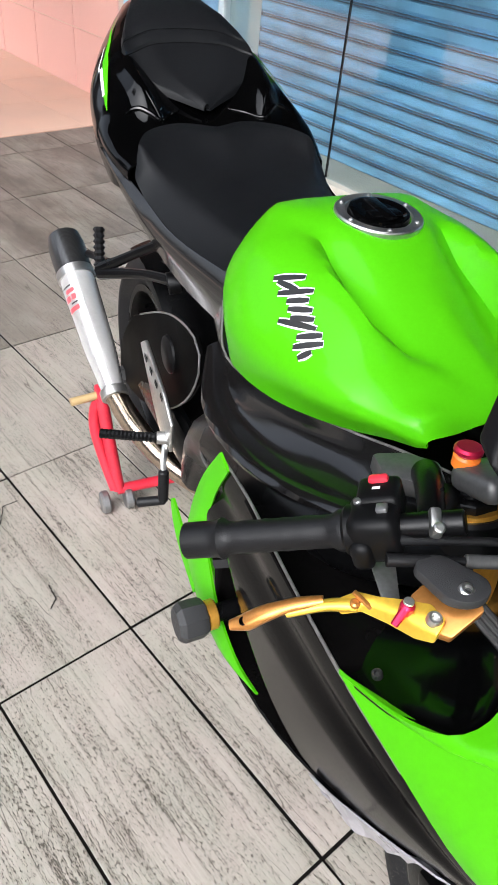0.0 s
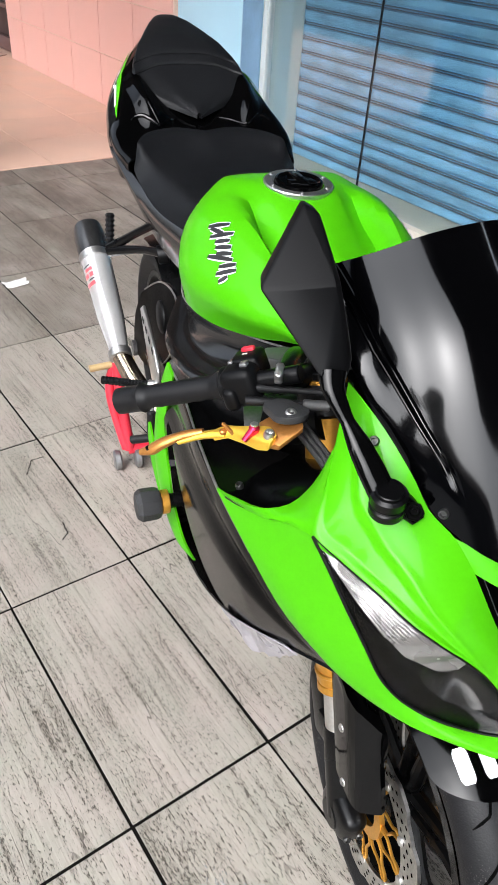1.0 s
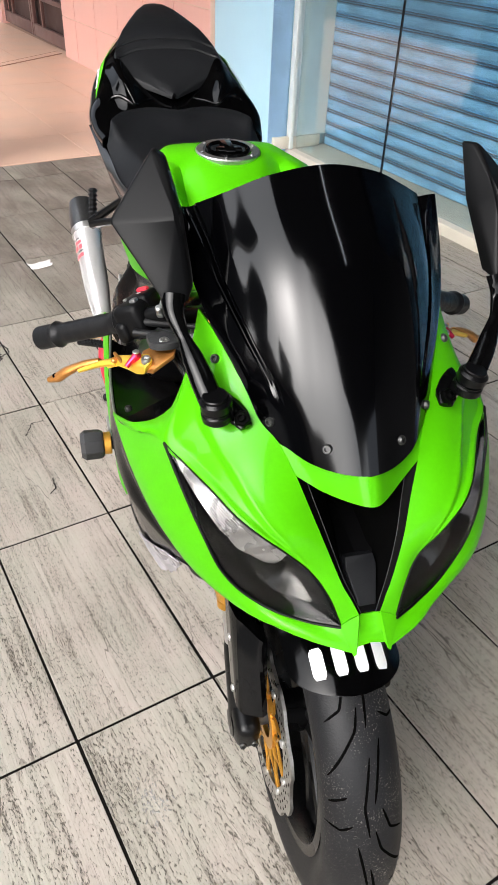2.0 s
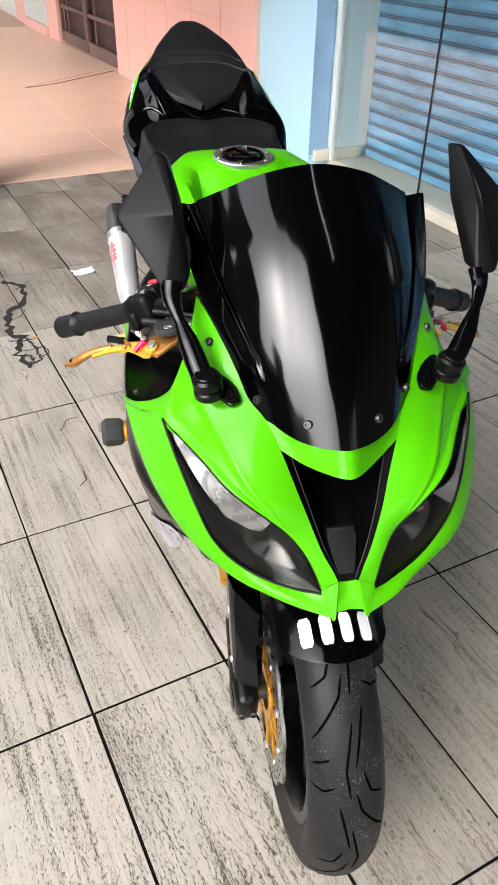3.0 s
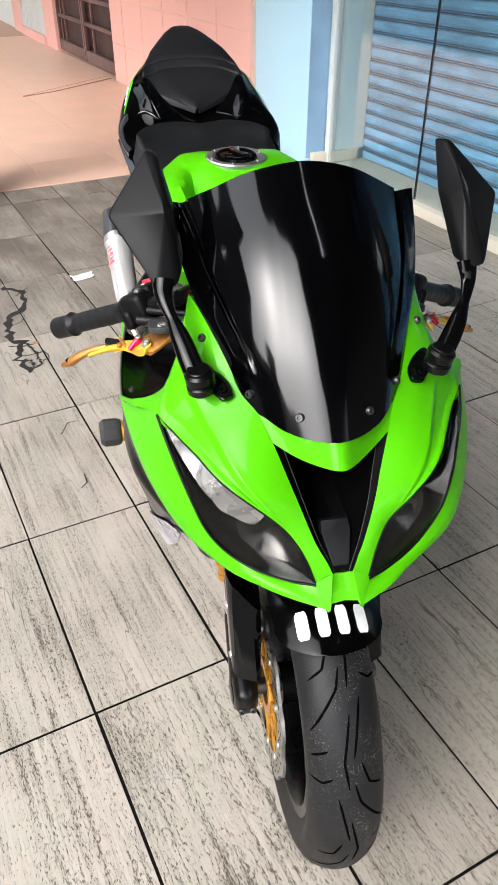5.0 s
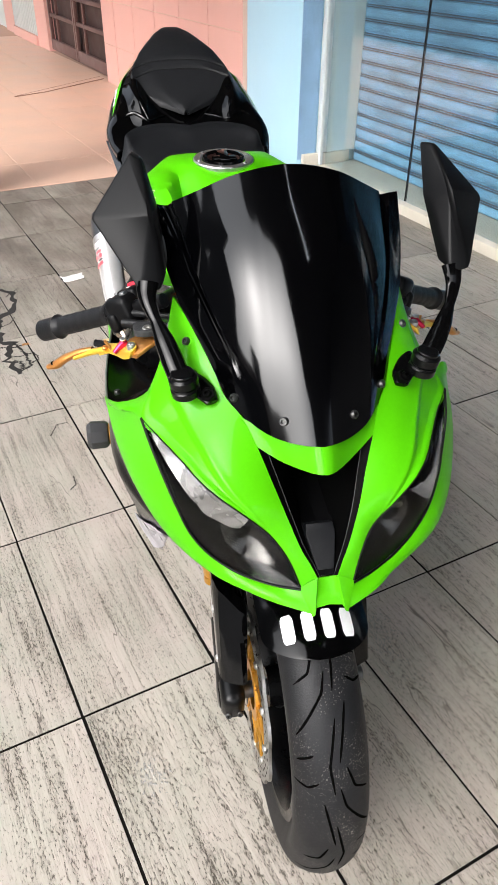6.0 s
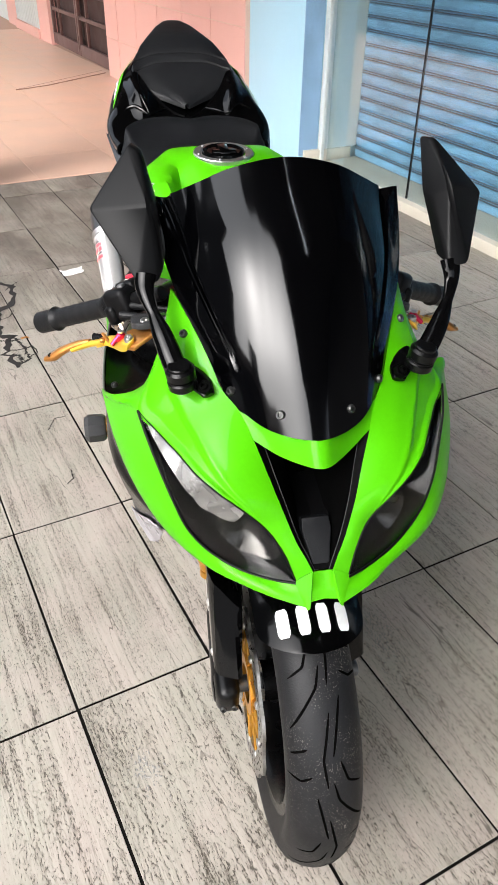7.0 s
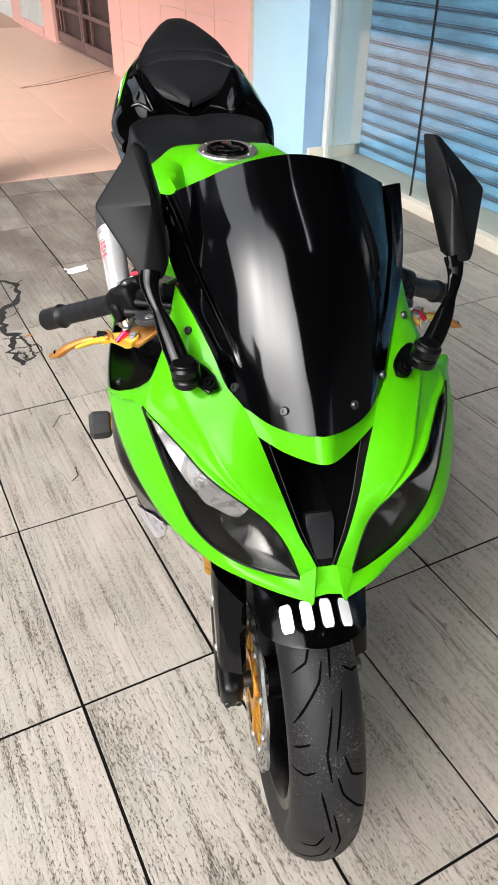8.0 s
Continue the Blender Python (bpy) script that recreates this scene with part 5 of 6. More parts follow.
def brake_disc(u, parent):
    bm = bmesh.new()
    n, r0, r1 = 120, 0.108, 0.148
    rows = []
    for k in range(n + 1):
        a = 2 * math.pi * k / n
        wave = 0.004 * math.copysign(1, math.sin(a * 10)) * min(1, abs(math.sin(a * 10)) * 3)
        rows.append([V((dx, rr * math.cos(a), rr * math.sin(a))) for dx, rr in ((-0.0025, r0), (-0.0025, r1 + wave), (0.0025, r1 + wave), (0.0025, r0), (-0.0025, r0))])
    add_grid(bm, rows)
    bmesh.ops.remove_doubles(bm, verts=bm.verts, dist=1e-5)
    bmesh.ops.recalc_face_normals(bm, faces=bm.faces)
    m = STEER @ Matrix.Translation((u, 0, 0))
    d = part("brake_disc", placed(bm, m), DISC, parent, "wavy steel brake disc", 30)
    # flat dark spots on both faces stand in for the drilled holes
    holes = bmesh.new()
    for k in range(40):
        for rr, off in ((0.119, 0.0), (0.128, 0.05), (0.138, 0.1)):
            a = 2 * math.pi * k / 40 + off
            for face in (-0.0029, 0.0029):
                c0 = V((face, rr * math.cos(a), rr * math.sin(a)))
                e1, e2 = V((0, math.cos(a), math.sin(a))) * 0.0026, V((0, -math.sin(a), math.cos(a))) * 0.0040
                holes.faces.new([holes.verts.new(c0 + e1 * math.cos(t) + e2 * math.sin(t)) for t in (0, 1.05, 2.1, 3.14, 4.19, 5.24)])
    part("disc_drilling", placed(holes, m), DARK_RECESS, parent)
    part("disc_carrier", placed(lathe([(-0.004, 0.034), (-0.004, 0.052), (0.004, 0.052), (0.004, 0.034), (-0.004, 0.034)], (0, 0, 0), "x", 32), m), CARRIER, parent, "gold disc carrier")
    for k in range(10):
        a = 2 * math.pi * k / 10
        d1, s1 = V((0, math.cos(a), math.sin(a))), V((0, -math.sin(a), math.cos(a)))
        for g in (-1, 1):
            part("carrier_arm", placed(tube([d1 * 0.048 + s1 * g * 0.013, d1 * 0.066 + s1 * g * 0.016, d1 * 0.084 + s1 * g * 0.005, d1 * 0.098 + s1 * g * 0.006, d1 * 0.112], [0.0034, 0.0026, 0.0026, 0.0026, 0.0042], 6, 9), m), CARRIER, parent)
    for k in range(10):
        a = 2 * math.pi * k / 10
        q = V((0, 0.113 * math.cos(a), 0.113 * math.sin(a)))
        part("bobbin", placed(cyl(q - V((0.006, 0, 0)), q + V((0.006, 0, 0)), 0.007, 12), m), STEEL, parent)


brake_disc(-0.068, front)
brake_disc(0.056, front)
part("axle", placed(cyl((-0.125, 0, 0), (0.125, 0, 0), 0.014), STEER), ALU_DARK, front)

# front mudguard
fend = []
for k in range(30):
    a = radians(31.0 - 0.9 * k if k < 11 else 21.1 - 4.6 * (k - 11))
    wid = 0.078 * math.sqrt(max(0.0, 1 - ((11 - k) / 11.08) ** 2)) if k < 11 else 0.078
    row = []
    for j in range(-8, 9):
        x = wid * j / 8
        rr = 0.304 - 0.032 * abs(x / 0.078) ** 2.2
        row.append(STEER @ V((x, -rr * math.sin(a), rr * math.cos(a))))
    fend.append(row)
mudguard = part("front_mudguard", shell(fend, 0.003), MUDGUARD_BLACK, bike, "gloss black front mudguard with four white bars", 40)
for k in range(4):
    bm = bmesh.new()
    rows = []
    for j in range(11):
        a = radians(26.0 - 0.78 * j)
        row = []
        for e in (-1, -0.4, 0.4, 1):
            x = -0.043 + 0.0280 * k + 0.0084 * e * (1 - max(0.0, abs(j - 5) / 5 - 0.6) ** 2 * 2.2)
            rr = 0.3065 - 0.032 * abs(x / 0.078) ** 2.2
            row.append(STEER @ V((x, -rr * math.sin(a), rr * math.cos(a))))
        rows.append(row)
    add_grid(bm, rows)
    bmesh.ops.recalc_face_normals(bm, faces=bm.faces)
    bmesh.ops.solidify(bm, geom=bm.faces[:], thickness=0.0006)
    part("bar", bm, WHITE_MARK, mudguard)

# fork legs, guards, calipers


def fork_at(z, u=-0.098, dv=0.0):
    return V((u, 0.018 + 0.43 * (z - 0.283) + dv, z))


fork = pair("fork_leg", tube([fork_at(0.486), fork_at(0.492), fork_at(0.878)], [0.026, 0.029, 0.029], 24), CARRIER, bike, "gold anodised upside-down fork tube")
pair("slider_tube", cyl(fork_at(0.30), fork_at(0.49), 0.0205, 24), STEEL, fork)
pair("lower_casting", tube([fork_at(0.285), fork_at(0.400), fork_at(0.414), fork_at(0.420)], [0.0235, 0.0235, 0.0230, 0.0212], 24), BLACK_SATIN, fork, "black cast lower fork leg")
pair("dust_seal", cyl(fork_at(0.476), fork_at(0.487), 0.0285, 24), CARRIER, fork)
pair("fork_cap", join(cyl(fork_at(0.876), fork_at(0.886), 0.024, 6), cyl(fork_at(0.886), fork_at(0.892), 0.010, 12)), BLACK_SATIN, fork)
pair("fork_foot", join(block((0.040, 0.080, 0.068), (-0.0985, 0.018, 0.300), 0.016, (10, 0, 0), 3), cyl((-0.1205, 0.022, 0.286), (-0.080, 0.022, 0.286), 0.025, 24, 0.004)), BLACK_SATIN, fork, "black fork foot with pinch bolts")
for du in (-0.108, -0.089):
    pair("pinch_bolt", bolt((du, -0.018, 0.281), (0, -0.9, 0.2), 0.0058), SCREW, fork)
rows = []
GUARD = ((-0.019, -0.036, 0.552), (-0.0205, -0.050, 0.552), (-0.021, -0.085, 0.542), (-0.017, -0.098, 0.534), (0.013, -0.110, 0.505), (0.021, -0.108, 0.498), (0.024, -0.075, 0.498))
for k in range(-2, 13):
    f = max(0, k) / 12
    tuck = 0.020 * (-k) / 2 if k < 0 else 0.0
    line = []
    for dx, dy, top in GUARD:
        z = top + tuck * 0.35 - (top - 0.394) * f
        line.append(fork_at(z) + V((dx * (1 - 0.35 * f if dx > 0 else 1), dy + tuck, 0)))
    rows.append(spl(line, 25, False))
guard = pair("fork_guard", shell(rows, 0.003), BLACK_GLOSS, fork, "gloss black fork guard", 24)
hood = []
for inset, back, up in ((0.0, 0.0, 0.0), (0.10, 0.012, -0.003), (0.22, 0.034, -0.002), (0.32, 0.052, 0.012), (0.4, 0.062, 0.034)):
    hood.append(spl([fork_at(top) + V((dx, dy, 0)) + V(((0.006 - dx) * inset, back, up)) for dx, dy, top in GUARD[1:]], 25, False))
pair("guard_hood", shell(across(hood, 14), 0.002), BLACK_GLOSS, fork, "gloss black slanted guard top", 50)
pair("fork_ring", join(cyl(fork_at(0.500), fork_at(0.506), 0.0312, 28), cyl(fork_at(0.520), fork_at(0.530), 0.0315, 28)), CARRIER, fork)
pair("guard_bolt", bolt(fork_at(0.483, -0.1198, -0.067), (-1, -0.2, 0.1), 0.0060), STEEL, fork)
pair("guard_bolt", bolt(fork_at(0.402, -0.1198, -0.063), (-1, -0.2, 0.1), 0.0060), STEEL, fork)
pair("brake_caliper", join(block((0.040, 0.060, 0.115), (-0.064, 0.165, 0.330), 0.014, (-30, 0, 0), 3), block((0.026, 0.07, 0.05), (-0.080, 0.115, 0.335), 0.01, (-20, 0, 0), 2)), BLACK_SATIN, fork, "black radial brake caliper")
pair("brake_hose", tube([(-0.088, 0.17, 0.40), (-0.095, 0.16, 0.50), (-0.085, 0.15, 0.60), (-0.05, 0.17, 0.72)], 0.005, 8, 16), RUBBER, fork)
part("lower_yoke", block((0.26, 0.07, 0.04), (0, 0.225, 0.72), 0.012, (-22, 0, 0), 3), BLACK_SATIN, bike)
part("top_yoke", join(block((0.22, 0.06, 0.026), (0, 0.275, 0.905), 0.010, (-22, 0, 0), 3), block((0.07, 0.10, 0.026), (0, 0.30, 0.905), 0.010, (-22, 0, 0), 3), cyl((0, 0.30, 0.905), (0, 0.306, 0.93), 0.018, 6)), ALU_DARK, bike, "dark cast top fork clamp")
pair("yoke_arm", prism([V(p) for p in ((-0.142, 0.378, 0.872), (-0.150, 0.345, 0.874), (-0.134, 0.312, 0.884), (-0.108, 0.300, 0.888), (-0.096, 0.330, 0.888), (-0.112, 0.362, 0.878))], (0, 0, -0.022), 0.005), ALU_DARK, bike, "grey cast yoke arm")
part("dash", block((0.17, 0.05, 0.085), (0, 0.175, 0.965), 0.014, (-48, 0, 0), 3), BLACK_MATT, bike, "black instrument pod")
part("nose_stay", block((0.10, 0.16, 0.03), (0, 0.09, 0.86), 0.01), BLACK_MATT, bike)

# bars, levers and controls
GI, GE = V((-0.226, 0.282, 0.880)), V((-0.340, 0.368, 0.819))
GD = (GE - GI).normalized()
bar = pair("handlebar", cyl(GI - GD * 0.10, GE - GD * 0.02, 0.011, 18), BLACK_SATIN, bike, "black clip-on handlebar")
grip_pts, grip_r = [], []
for k in range(26):
    f = k / 25
    grip_pts.append(GI.lerp(GE, f))
    grip_r.append(0.0150 + (0.0005 if k % 3 == 0 and 3 < k < 20 else 0) + (0.0035 if k < 2 else 0) + (0.0046 if k == 19 else 0) + (0.0024 if k > 19 else 0))
pair("grip", tube(grip_pts, grip_r, 20), RUBBER, bar, "black ribbed rubber grip", 40)
BX = GD
BZ = (V((0, 0, 1)) - BX * BX.z).normalized()
BY = BZ.cross(BX)
BAR_M = Matrix.Translation(GI - GD * 0.026) @ Matrix((BX, BY, BZ)).transposed().to_4x4()


def on_bar(size, at, bevel=0.004, seg=2):
    """A softened box in the bar's own axes: x outwards along the bar, y forwards, z up."""
    return placed(block(size, at, bevel, (0, 0, 0), seg), BAR_M)


sw = join(on_bar((0.044, 0.046, 0.048), (0, 0, 0), 0.010, 3), on_bar((0.038, 0.036, 0.034), (-0.004, -0.022, 0.010), 0.006, 3), on_bar((0.020, 0.030, 0.030), (0.012, 0.014, -0.010), 0.008, 3), placed(cyl((0.010, 0, 0), (0.027, 0, 0), 0.0225, 28, 0.003), BAR_M))
pair("switch_box", sw, BLACK_MATT, bar, "black switch housing", 30)
part("kill_switch", on_bar((0.018, 0.009, 0.011), (-0.004, -0.032, 0.026), 0.003, 2), RED_PAINT, bar[0], "red kill switch")
part("switch_mark", on_bar((0.007, 0.003, 0.0006), (-0.003, -0.021, 0.0272), 0.0), WHITE_MARK, bar[0])
part("starter_button", on_bar((0.010, 0.010, 0.006), (-0.010, 0.004, 0.025), 0.002, 2), ALU_GREY, bar[0])
pair("housing_screw", placed(cyl((0.012, -0.008, 0.020), (0.012, -0.008, 0.0265), 0.004, 12, 0.001), BAR_M), ALU_GREY, bar)
pair("clip_clamp", join(cyl(fork_at(0.836), fork_at(0.874), 0.036, 28, 0.004), tube([(-0.112, 0.295, 0.868), (-0.135, 0.272, 0.884), (-0.176, 0.246, 0.897)], [0.019, 0.015, 0.013], 14, 10)), BLACK_SATIN, bar)
pair("bar_riser", tube([(-0.118, 0.322, 0.884), (-0.132, 0.300, 0.893), (-0.152, 0.268, 0.897), (-0.163, 0.250, 0.893)], [0.014, 0.0135, 0.0125, 0.012], 16, 14), BLACK_SATIN, bar)
pair("clamp_bolt", join(block((0.010, 0.026, 0.010), (-0.176, 0.236, 0.917), 0.003, (25, 0, -25), 2), cyl((-0.180, 0.228, 0.916), (-0.182, 0.224, 0.926), 0.005, 10)), STEEL, bar)


def oval_plate(a, b, half, thick, material, name, n=14):
    """A flat plate with round ends between two points."""
    a, b = Vector(a), Vector(b)
    d = (b - a).normalized()
    sd = V((-d.y, d.x, 0)).normalized()
    ring = [b + (d * math.cos(t) + sd * math.sin(t)) * half for t in np.linspace(-1.57, 1.57, n)] + [a + (d * math.cos(t) + sd * math.sin(t)) * half * 0.8 for t in np.linspace(1.57, 4.71, n)]
    return pair(name, prism(ring, (0, 0, -thick), 0.0016), material, bar)


oval_plate((-0.184, 0.212, 0.893), (-0.180, 0.184, 0.900), 0.021, 0.010, PERCH_GREY, "lever_perch")
pair("perch_bolt", bolt((-0.182, 0.178, 0.900), (0.05, -0.25, 1), 0.0068), STEEL, bar)
pair("lever_arm", prism([V(p) for p in ((-0.208, 0.206, 0.874), (-0.188, 0.212, 0.879), (-0.168, 0.176, 0.892), (-0.172, 0.163, 0.890), (-0.200, 0.160, 0.872), (-0.208, 0.172, 0.868))], (0, 0, -0.007), 0.0015), BRONZE, bar, "bronze anodised lever arm")
plate_l = [(-0.198, 0.172, 0.880), (-0.209, 0.166, 0.873), (-0.217, 0.179, 0.866), (-0.226, 0.202, 0.860), (-0.237, 0.224, 0.854), (-0.252, 0.232, 0.847), (-0.250, 0.242, 0.847), (-0.236, 0.238, 0.854), (-0.226, 0.222, 0.862), (-0.212, 0.206, 0.871), (-0.200, 0.190, 0.879)]
lever = pair("lever", join(prism([V(p) for p in plate_l], (-0.002, -0.002, -0.010), 0.0022), tube([(-0.240, 0.228, 0.848), (-0.262, 0.243, 0.839), (-0.290, 0.256, 0.825)], [0.0068, 0.0058, 0.005], 12, 12, 0.8)), GOLD, bar, "gold folding brake lever", 35)
pair("hinge_pin", join(cyl((-0.243, 0.228, 0.848), (-0.2435, 0.2275, 0.8545), 0.0045, 12), block((0.020, 0.004, 0.004), (-0.238, 0.226, 0.856), 0.001, (0, 20, -60))), BRONZE, bar)
pair("lever_tip", tube([(-0.262, 0.246, 0.8425), (-0.285, 0.257, 0.832), (-0.306, 0.2655, 0.819), (-0.318, 0.270, 0.809), (-0.328, 0.274, 0.804), (-0.333, 0.276, 0.802)], [0.0045, 0.0064, 0.0070, 0.0086, 0.0094, 0.005], 14, 22, 0.75), BRONZE, bar, "bronze lever tip with a black slot")
pair("tip_slot", tube([(-0.2885, 0.2555, 0.8335), (-0.300, 0.260, 0.8270), (-0.312, 0.2645, 0.8195)], [0.0016, 0.0024, 0.0018], 10, 10), BLACK_GLOSS, bar)
pair("tip_hole", cyl((-0.3225, 0.2705, 0.8055), (-0.3235, 0.2690, 0.8128), 0.0042, 14, 0.0004), BLACK_GLOSS, bar)
pair("lever_adjuster", join(cyl((-0.216, 0.198, 0.862), (-0.2165, 0.1975, 0.876), 0.0062, 16, 0.002), tube([(-0.217, 0.197, 0.873), (-0.225, 0.194, 0.866), (-0.230, 0.192, 0.861)], [0.0045, 0.0038, 0.0032], 10, 6)), RED_ANOD, bar, "red anodised lever adjuster")
pair("adjuster_screw", cyl((-0.2165, 0.1975, 0.877), (-0.2167, 0.1973, 0.8795), 0.0045, 12, 0.0005), STEEL, bar)
pair("lever_bolt", bolt((-0.206, 0.177, 0.876), (-0.1, -0.2, 1), 0.0065, h=0.005), STEEL, bar)
part("fluid_pot", cyl((-0.094, 0.301, 0.902), (-0.094, 0.302, 0.918), 0.0130, 24, 0.003), ORANGE, bar[0], "amber brake fluid reservoir")
part("pot_lid", cyl((-0.094, 0.302, 0.918), (-0.094, 0.303, 0.926), 0.0138, 24, 0.003), RED_ANOD, bar[0], "red reservoir lid")
for dz, dv in ((0.0, 0.0), (-0.009, -0.016)):
    pair("throttle_cable", tube([(-0.214, 0.254 + dv, 0.893 + dz), (-0.196, 0.246 + dv, 0.894 + dz), (-0.150, 0.229 + dv, 0.894 + dz), (-0.112, 0.214 + dv, 0.893 + dz), (-0.090, 0.200 + dv, 0.888 + dz), (-0.080, 0.180 + dv, 0.875 + dz)], [0.0062, 0.0052, 0.0040, 0.0040, 0.0040, 0.0040], 12, 26), RUBBER, bar)
pair("cable_ferrule", cyl((-0.152, 0.2140, 0.885), (-0.122, 0.2025, 0.885), 0.0062, 12), ALU_DARK, bar)
for k in range(3):
    pair("brake_line", tube([(-0.172 + 0.007 * k, 0.200, 0.872), (-0.163 + 0.007 * k, 0.176, 0.862), (-0.150 + 0.006 * k, 0.138, 0.846), (-0.128, 0.110, 0.800), (-0.10, 0.13, 0.72)], 0.0035, 8, 20), SCREW, bar)

# added plate draws the pale reflection on the infill under the switch box
part("reflection_plate", prism([V(p) for p in ((-0.201, 0.282, 0.850), (-0.175, 0.276, 0.850), (-0.203, 0.221, 0.850), (-0.217, 0.227, 0.850))], (0, 0, -0.003), 0.0006), ALU_GREY, bar[0], "grey plate under the grip, standing in for a pale reflection")

# rear wheel, swingarm, exhaust, pegs
REAR = pose(0, 1.365, 0.335)
rear = wheel(0.298, 0.172, 0.205, REAR, 5, "rear_wheel", "black rear tyre on a black rim")
pair("swingarm", tube([(-0.120, 0.80, 0.42), (-0.135, 1.00, 0.45), (-0.125, 1.20, 0.40), (-0.118, 1.42, 0.335)], [0.045, 0.055, 0.040, 0.028], 12, 14, 0.45, (1, 0, 0)), BLACK_SATIN, bike, "black braced swingarm")
pair("axle_nut", cyl((-0.100, 1.365, 0.335), (-0.150, 1.365, 0.335), 0.022, 6), ALU_DARK, rear)
part("hugger", shell([[REAR @ V((x, -0.318 * math.sin(a) + 0.0, 0.318 * math.cos(a) - 0.02 * abs(x / 0.09) ** 2)) for x in np.linspace(-0.095, 0.095, 9)] for a in np.linspace(radians(75), radians(-15), 10)], 0.003), BLACK_SATIN, bike, "black rear hugger")
plate = [(-0.138, 1.277, 0.544), (-0.138, 1.085, 0.654), (-0.139, 0.967, 0.700), (-0.140, 0.880, 0.705), (-0.142, 0.862, 0.654), (-0.144, 0.925, 0.555), (-0.144, 1.070, 0.440), (-0.142, 1.250, 0.350), (-0.139, 1.390, 0.330), (-0.137, 1.380, 0.430)]
ring = spl(plate + plate[:1], 41)[:-1]
shield = pair("heel_shield", prism(ring, (0.010, 0, 0), 0.0025), DUCT_BLACK, bike, "black rounded heel shield over the swingarm")
# pale tube along the top draws the shield's rim highlight
pair("rim", tube([p + V((-0.001, 0, 0)) for p in ring[2:22]], 0.0020, 8), WORN_LIT_EDGE, shield)
pair("cover_boss", lathe([(-0.006, 0.0), (-0.006, 0.030), (-0.003, 0.036), (0.004, 0.038)], (-0.142, 1.02, 0.60), "x", 28), BLACK_MATT, shield)
rs = pair("footrest_hanger", prism([V(p) for p in [(-0.176, 1.092, 0.590), (-0.176, 1.062, 0.612), (-0.178, 0.945, 0.570), (-0.180, 0.890, 0.535), (-0.180, 0.895, 0.470), (-0.180, 0.945, 0.470), (-0.179, 0.990, 0.500), (-0.178, 1.040, 0.545)]], (0.007, 0, 0), 0.002), STEEL, bike, "drilled alloy heel guard")
for k in range(4):
    q = V((-0.1775, 1.045 - 0.032 * k, 0.583 - 0.009 * k))
    pair("slot", prism([q + V(d) for d in ((-0.002, -0.008, 0.004), (-0.002, 0.006, 0.008), (-0.002, 0.008, -0.002), (-0.002, -0.006, -0.006))], (0.001, 0, 0)), BLACK_MATT, rs)
FP0, FP1 = V((-0.195, 0.925, 0.486)), V((-0.290, 0.968, 0.486))
pair("rider_peg", tube([FP0.lerp(FP1, k / 28) for k in range(29)], [0.0085 + (0.0014 if k % 2 else 0) for k in range(29)], 10), BLACK_SATIN, rs, "knurled black footpeg", 25)
pair("peg_pivot", cyl(FP0 + V((0.03, -0.01, 0.0)), FP0, 0.012, 14), STEEL, rs)
pair("gear_lever", tube([(-0.185, 0.905, 0.480), (-0.196, 0.880, 0.465), (-0.200, 0.865, 0.440)], 0.006, 8, 8), STEEL, rs)
pair("toe_peg", join(cyl((-0.200, 0.866, 0.455), (-0.202, 0.862, 0.385), 0.010, 12, 0.003), cyl((-0.198, 0.860, 0.388), (-0.245, 0.885, 0.372), 0.0095, 12, 0.003)), RUBBER, rs, "black rubber toe peg")
hb = pair("pillion_hanger", join(tube([(-0.135, 1.010, 0.752), (-0.17, 1.10, 0.728), (-0.222, 1.200, 0.688)], [0.010, 0.009, 0.012], 10, 10), tube([(-0.130, 1.070, 0.800), (-0.17, 1.13, 0.755), (-0.222, 1.205, 0.694)], [0.010, 0.009, 0.012], 10, 10), cyl((-0.128, 1.005, 0.754), (-0.150, 1.010, 0.750), 0.020, 14)), BLACK_SATIN, bike, "black pillion footrest hanger")
P0, P1 = V((-0.222, 1.205, 0.686)), V((-0.212, 1.238, 0.765))
pair("pillion_peg", tube([P0.lerp(P1, k / 16) for k in range(17)], [0.008 + (0.004 if k % 2 else 0) for k in range(17)], 8), RUBBER, hb, "folded ribbed rubber pillion peg", 25)
EX0, EX1 = V((-0.222, 1.130, 0.455)), V((-0.238, 1.440, 0.635))
ED = (EX1 - EX0).normalized()
ex = part("exhaust", tube([EX0 - ED * 0.01, EX0, EX0 + ED * 0.05, EX0 + ED * 0.10, EX0.lerp(EX1, 0.8)], [0.022, 0.023, 0.028, 0.033, 0.039], 28), SILENCER, bike, "silver tapered silencer with a carbon end cap", 50)
part("end_cap", tube([EX0.lerp(EX1, 0.80), EX1, EX1 + ED * 0.03, EX1 + ED * 0.04, EX1 + ED * 0.03], [0.0395, 0.040, 0.035, 0.026, 0.022], 28), CARBON, ex, "carbon fibre silencer end cap", 40)
part("clamp_band", cyl(EX0.lerp(EX1, 0.77), EX0.lerp(EX1, 0.83), 0.0410, 28), STEEL, ex)
side = ED.cross(V((0, 0, 1))).normalized()
oth = side.cross(ED)
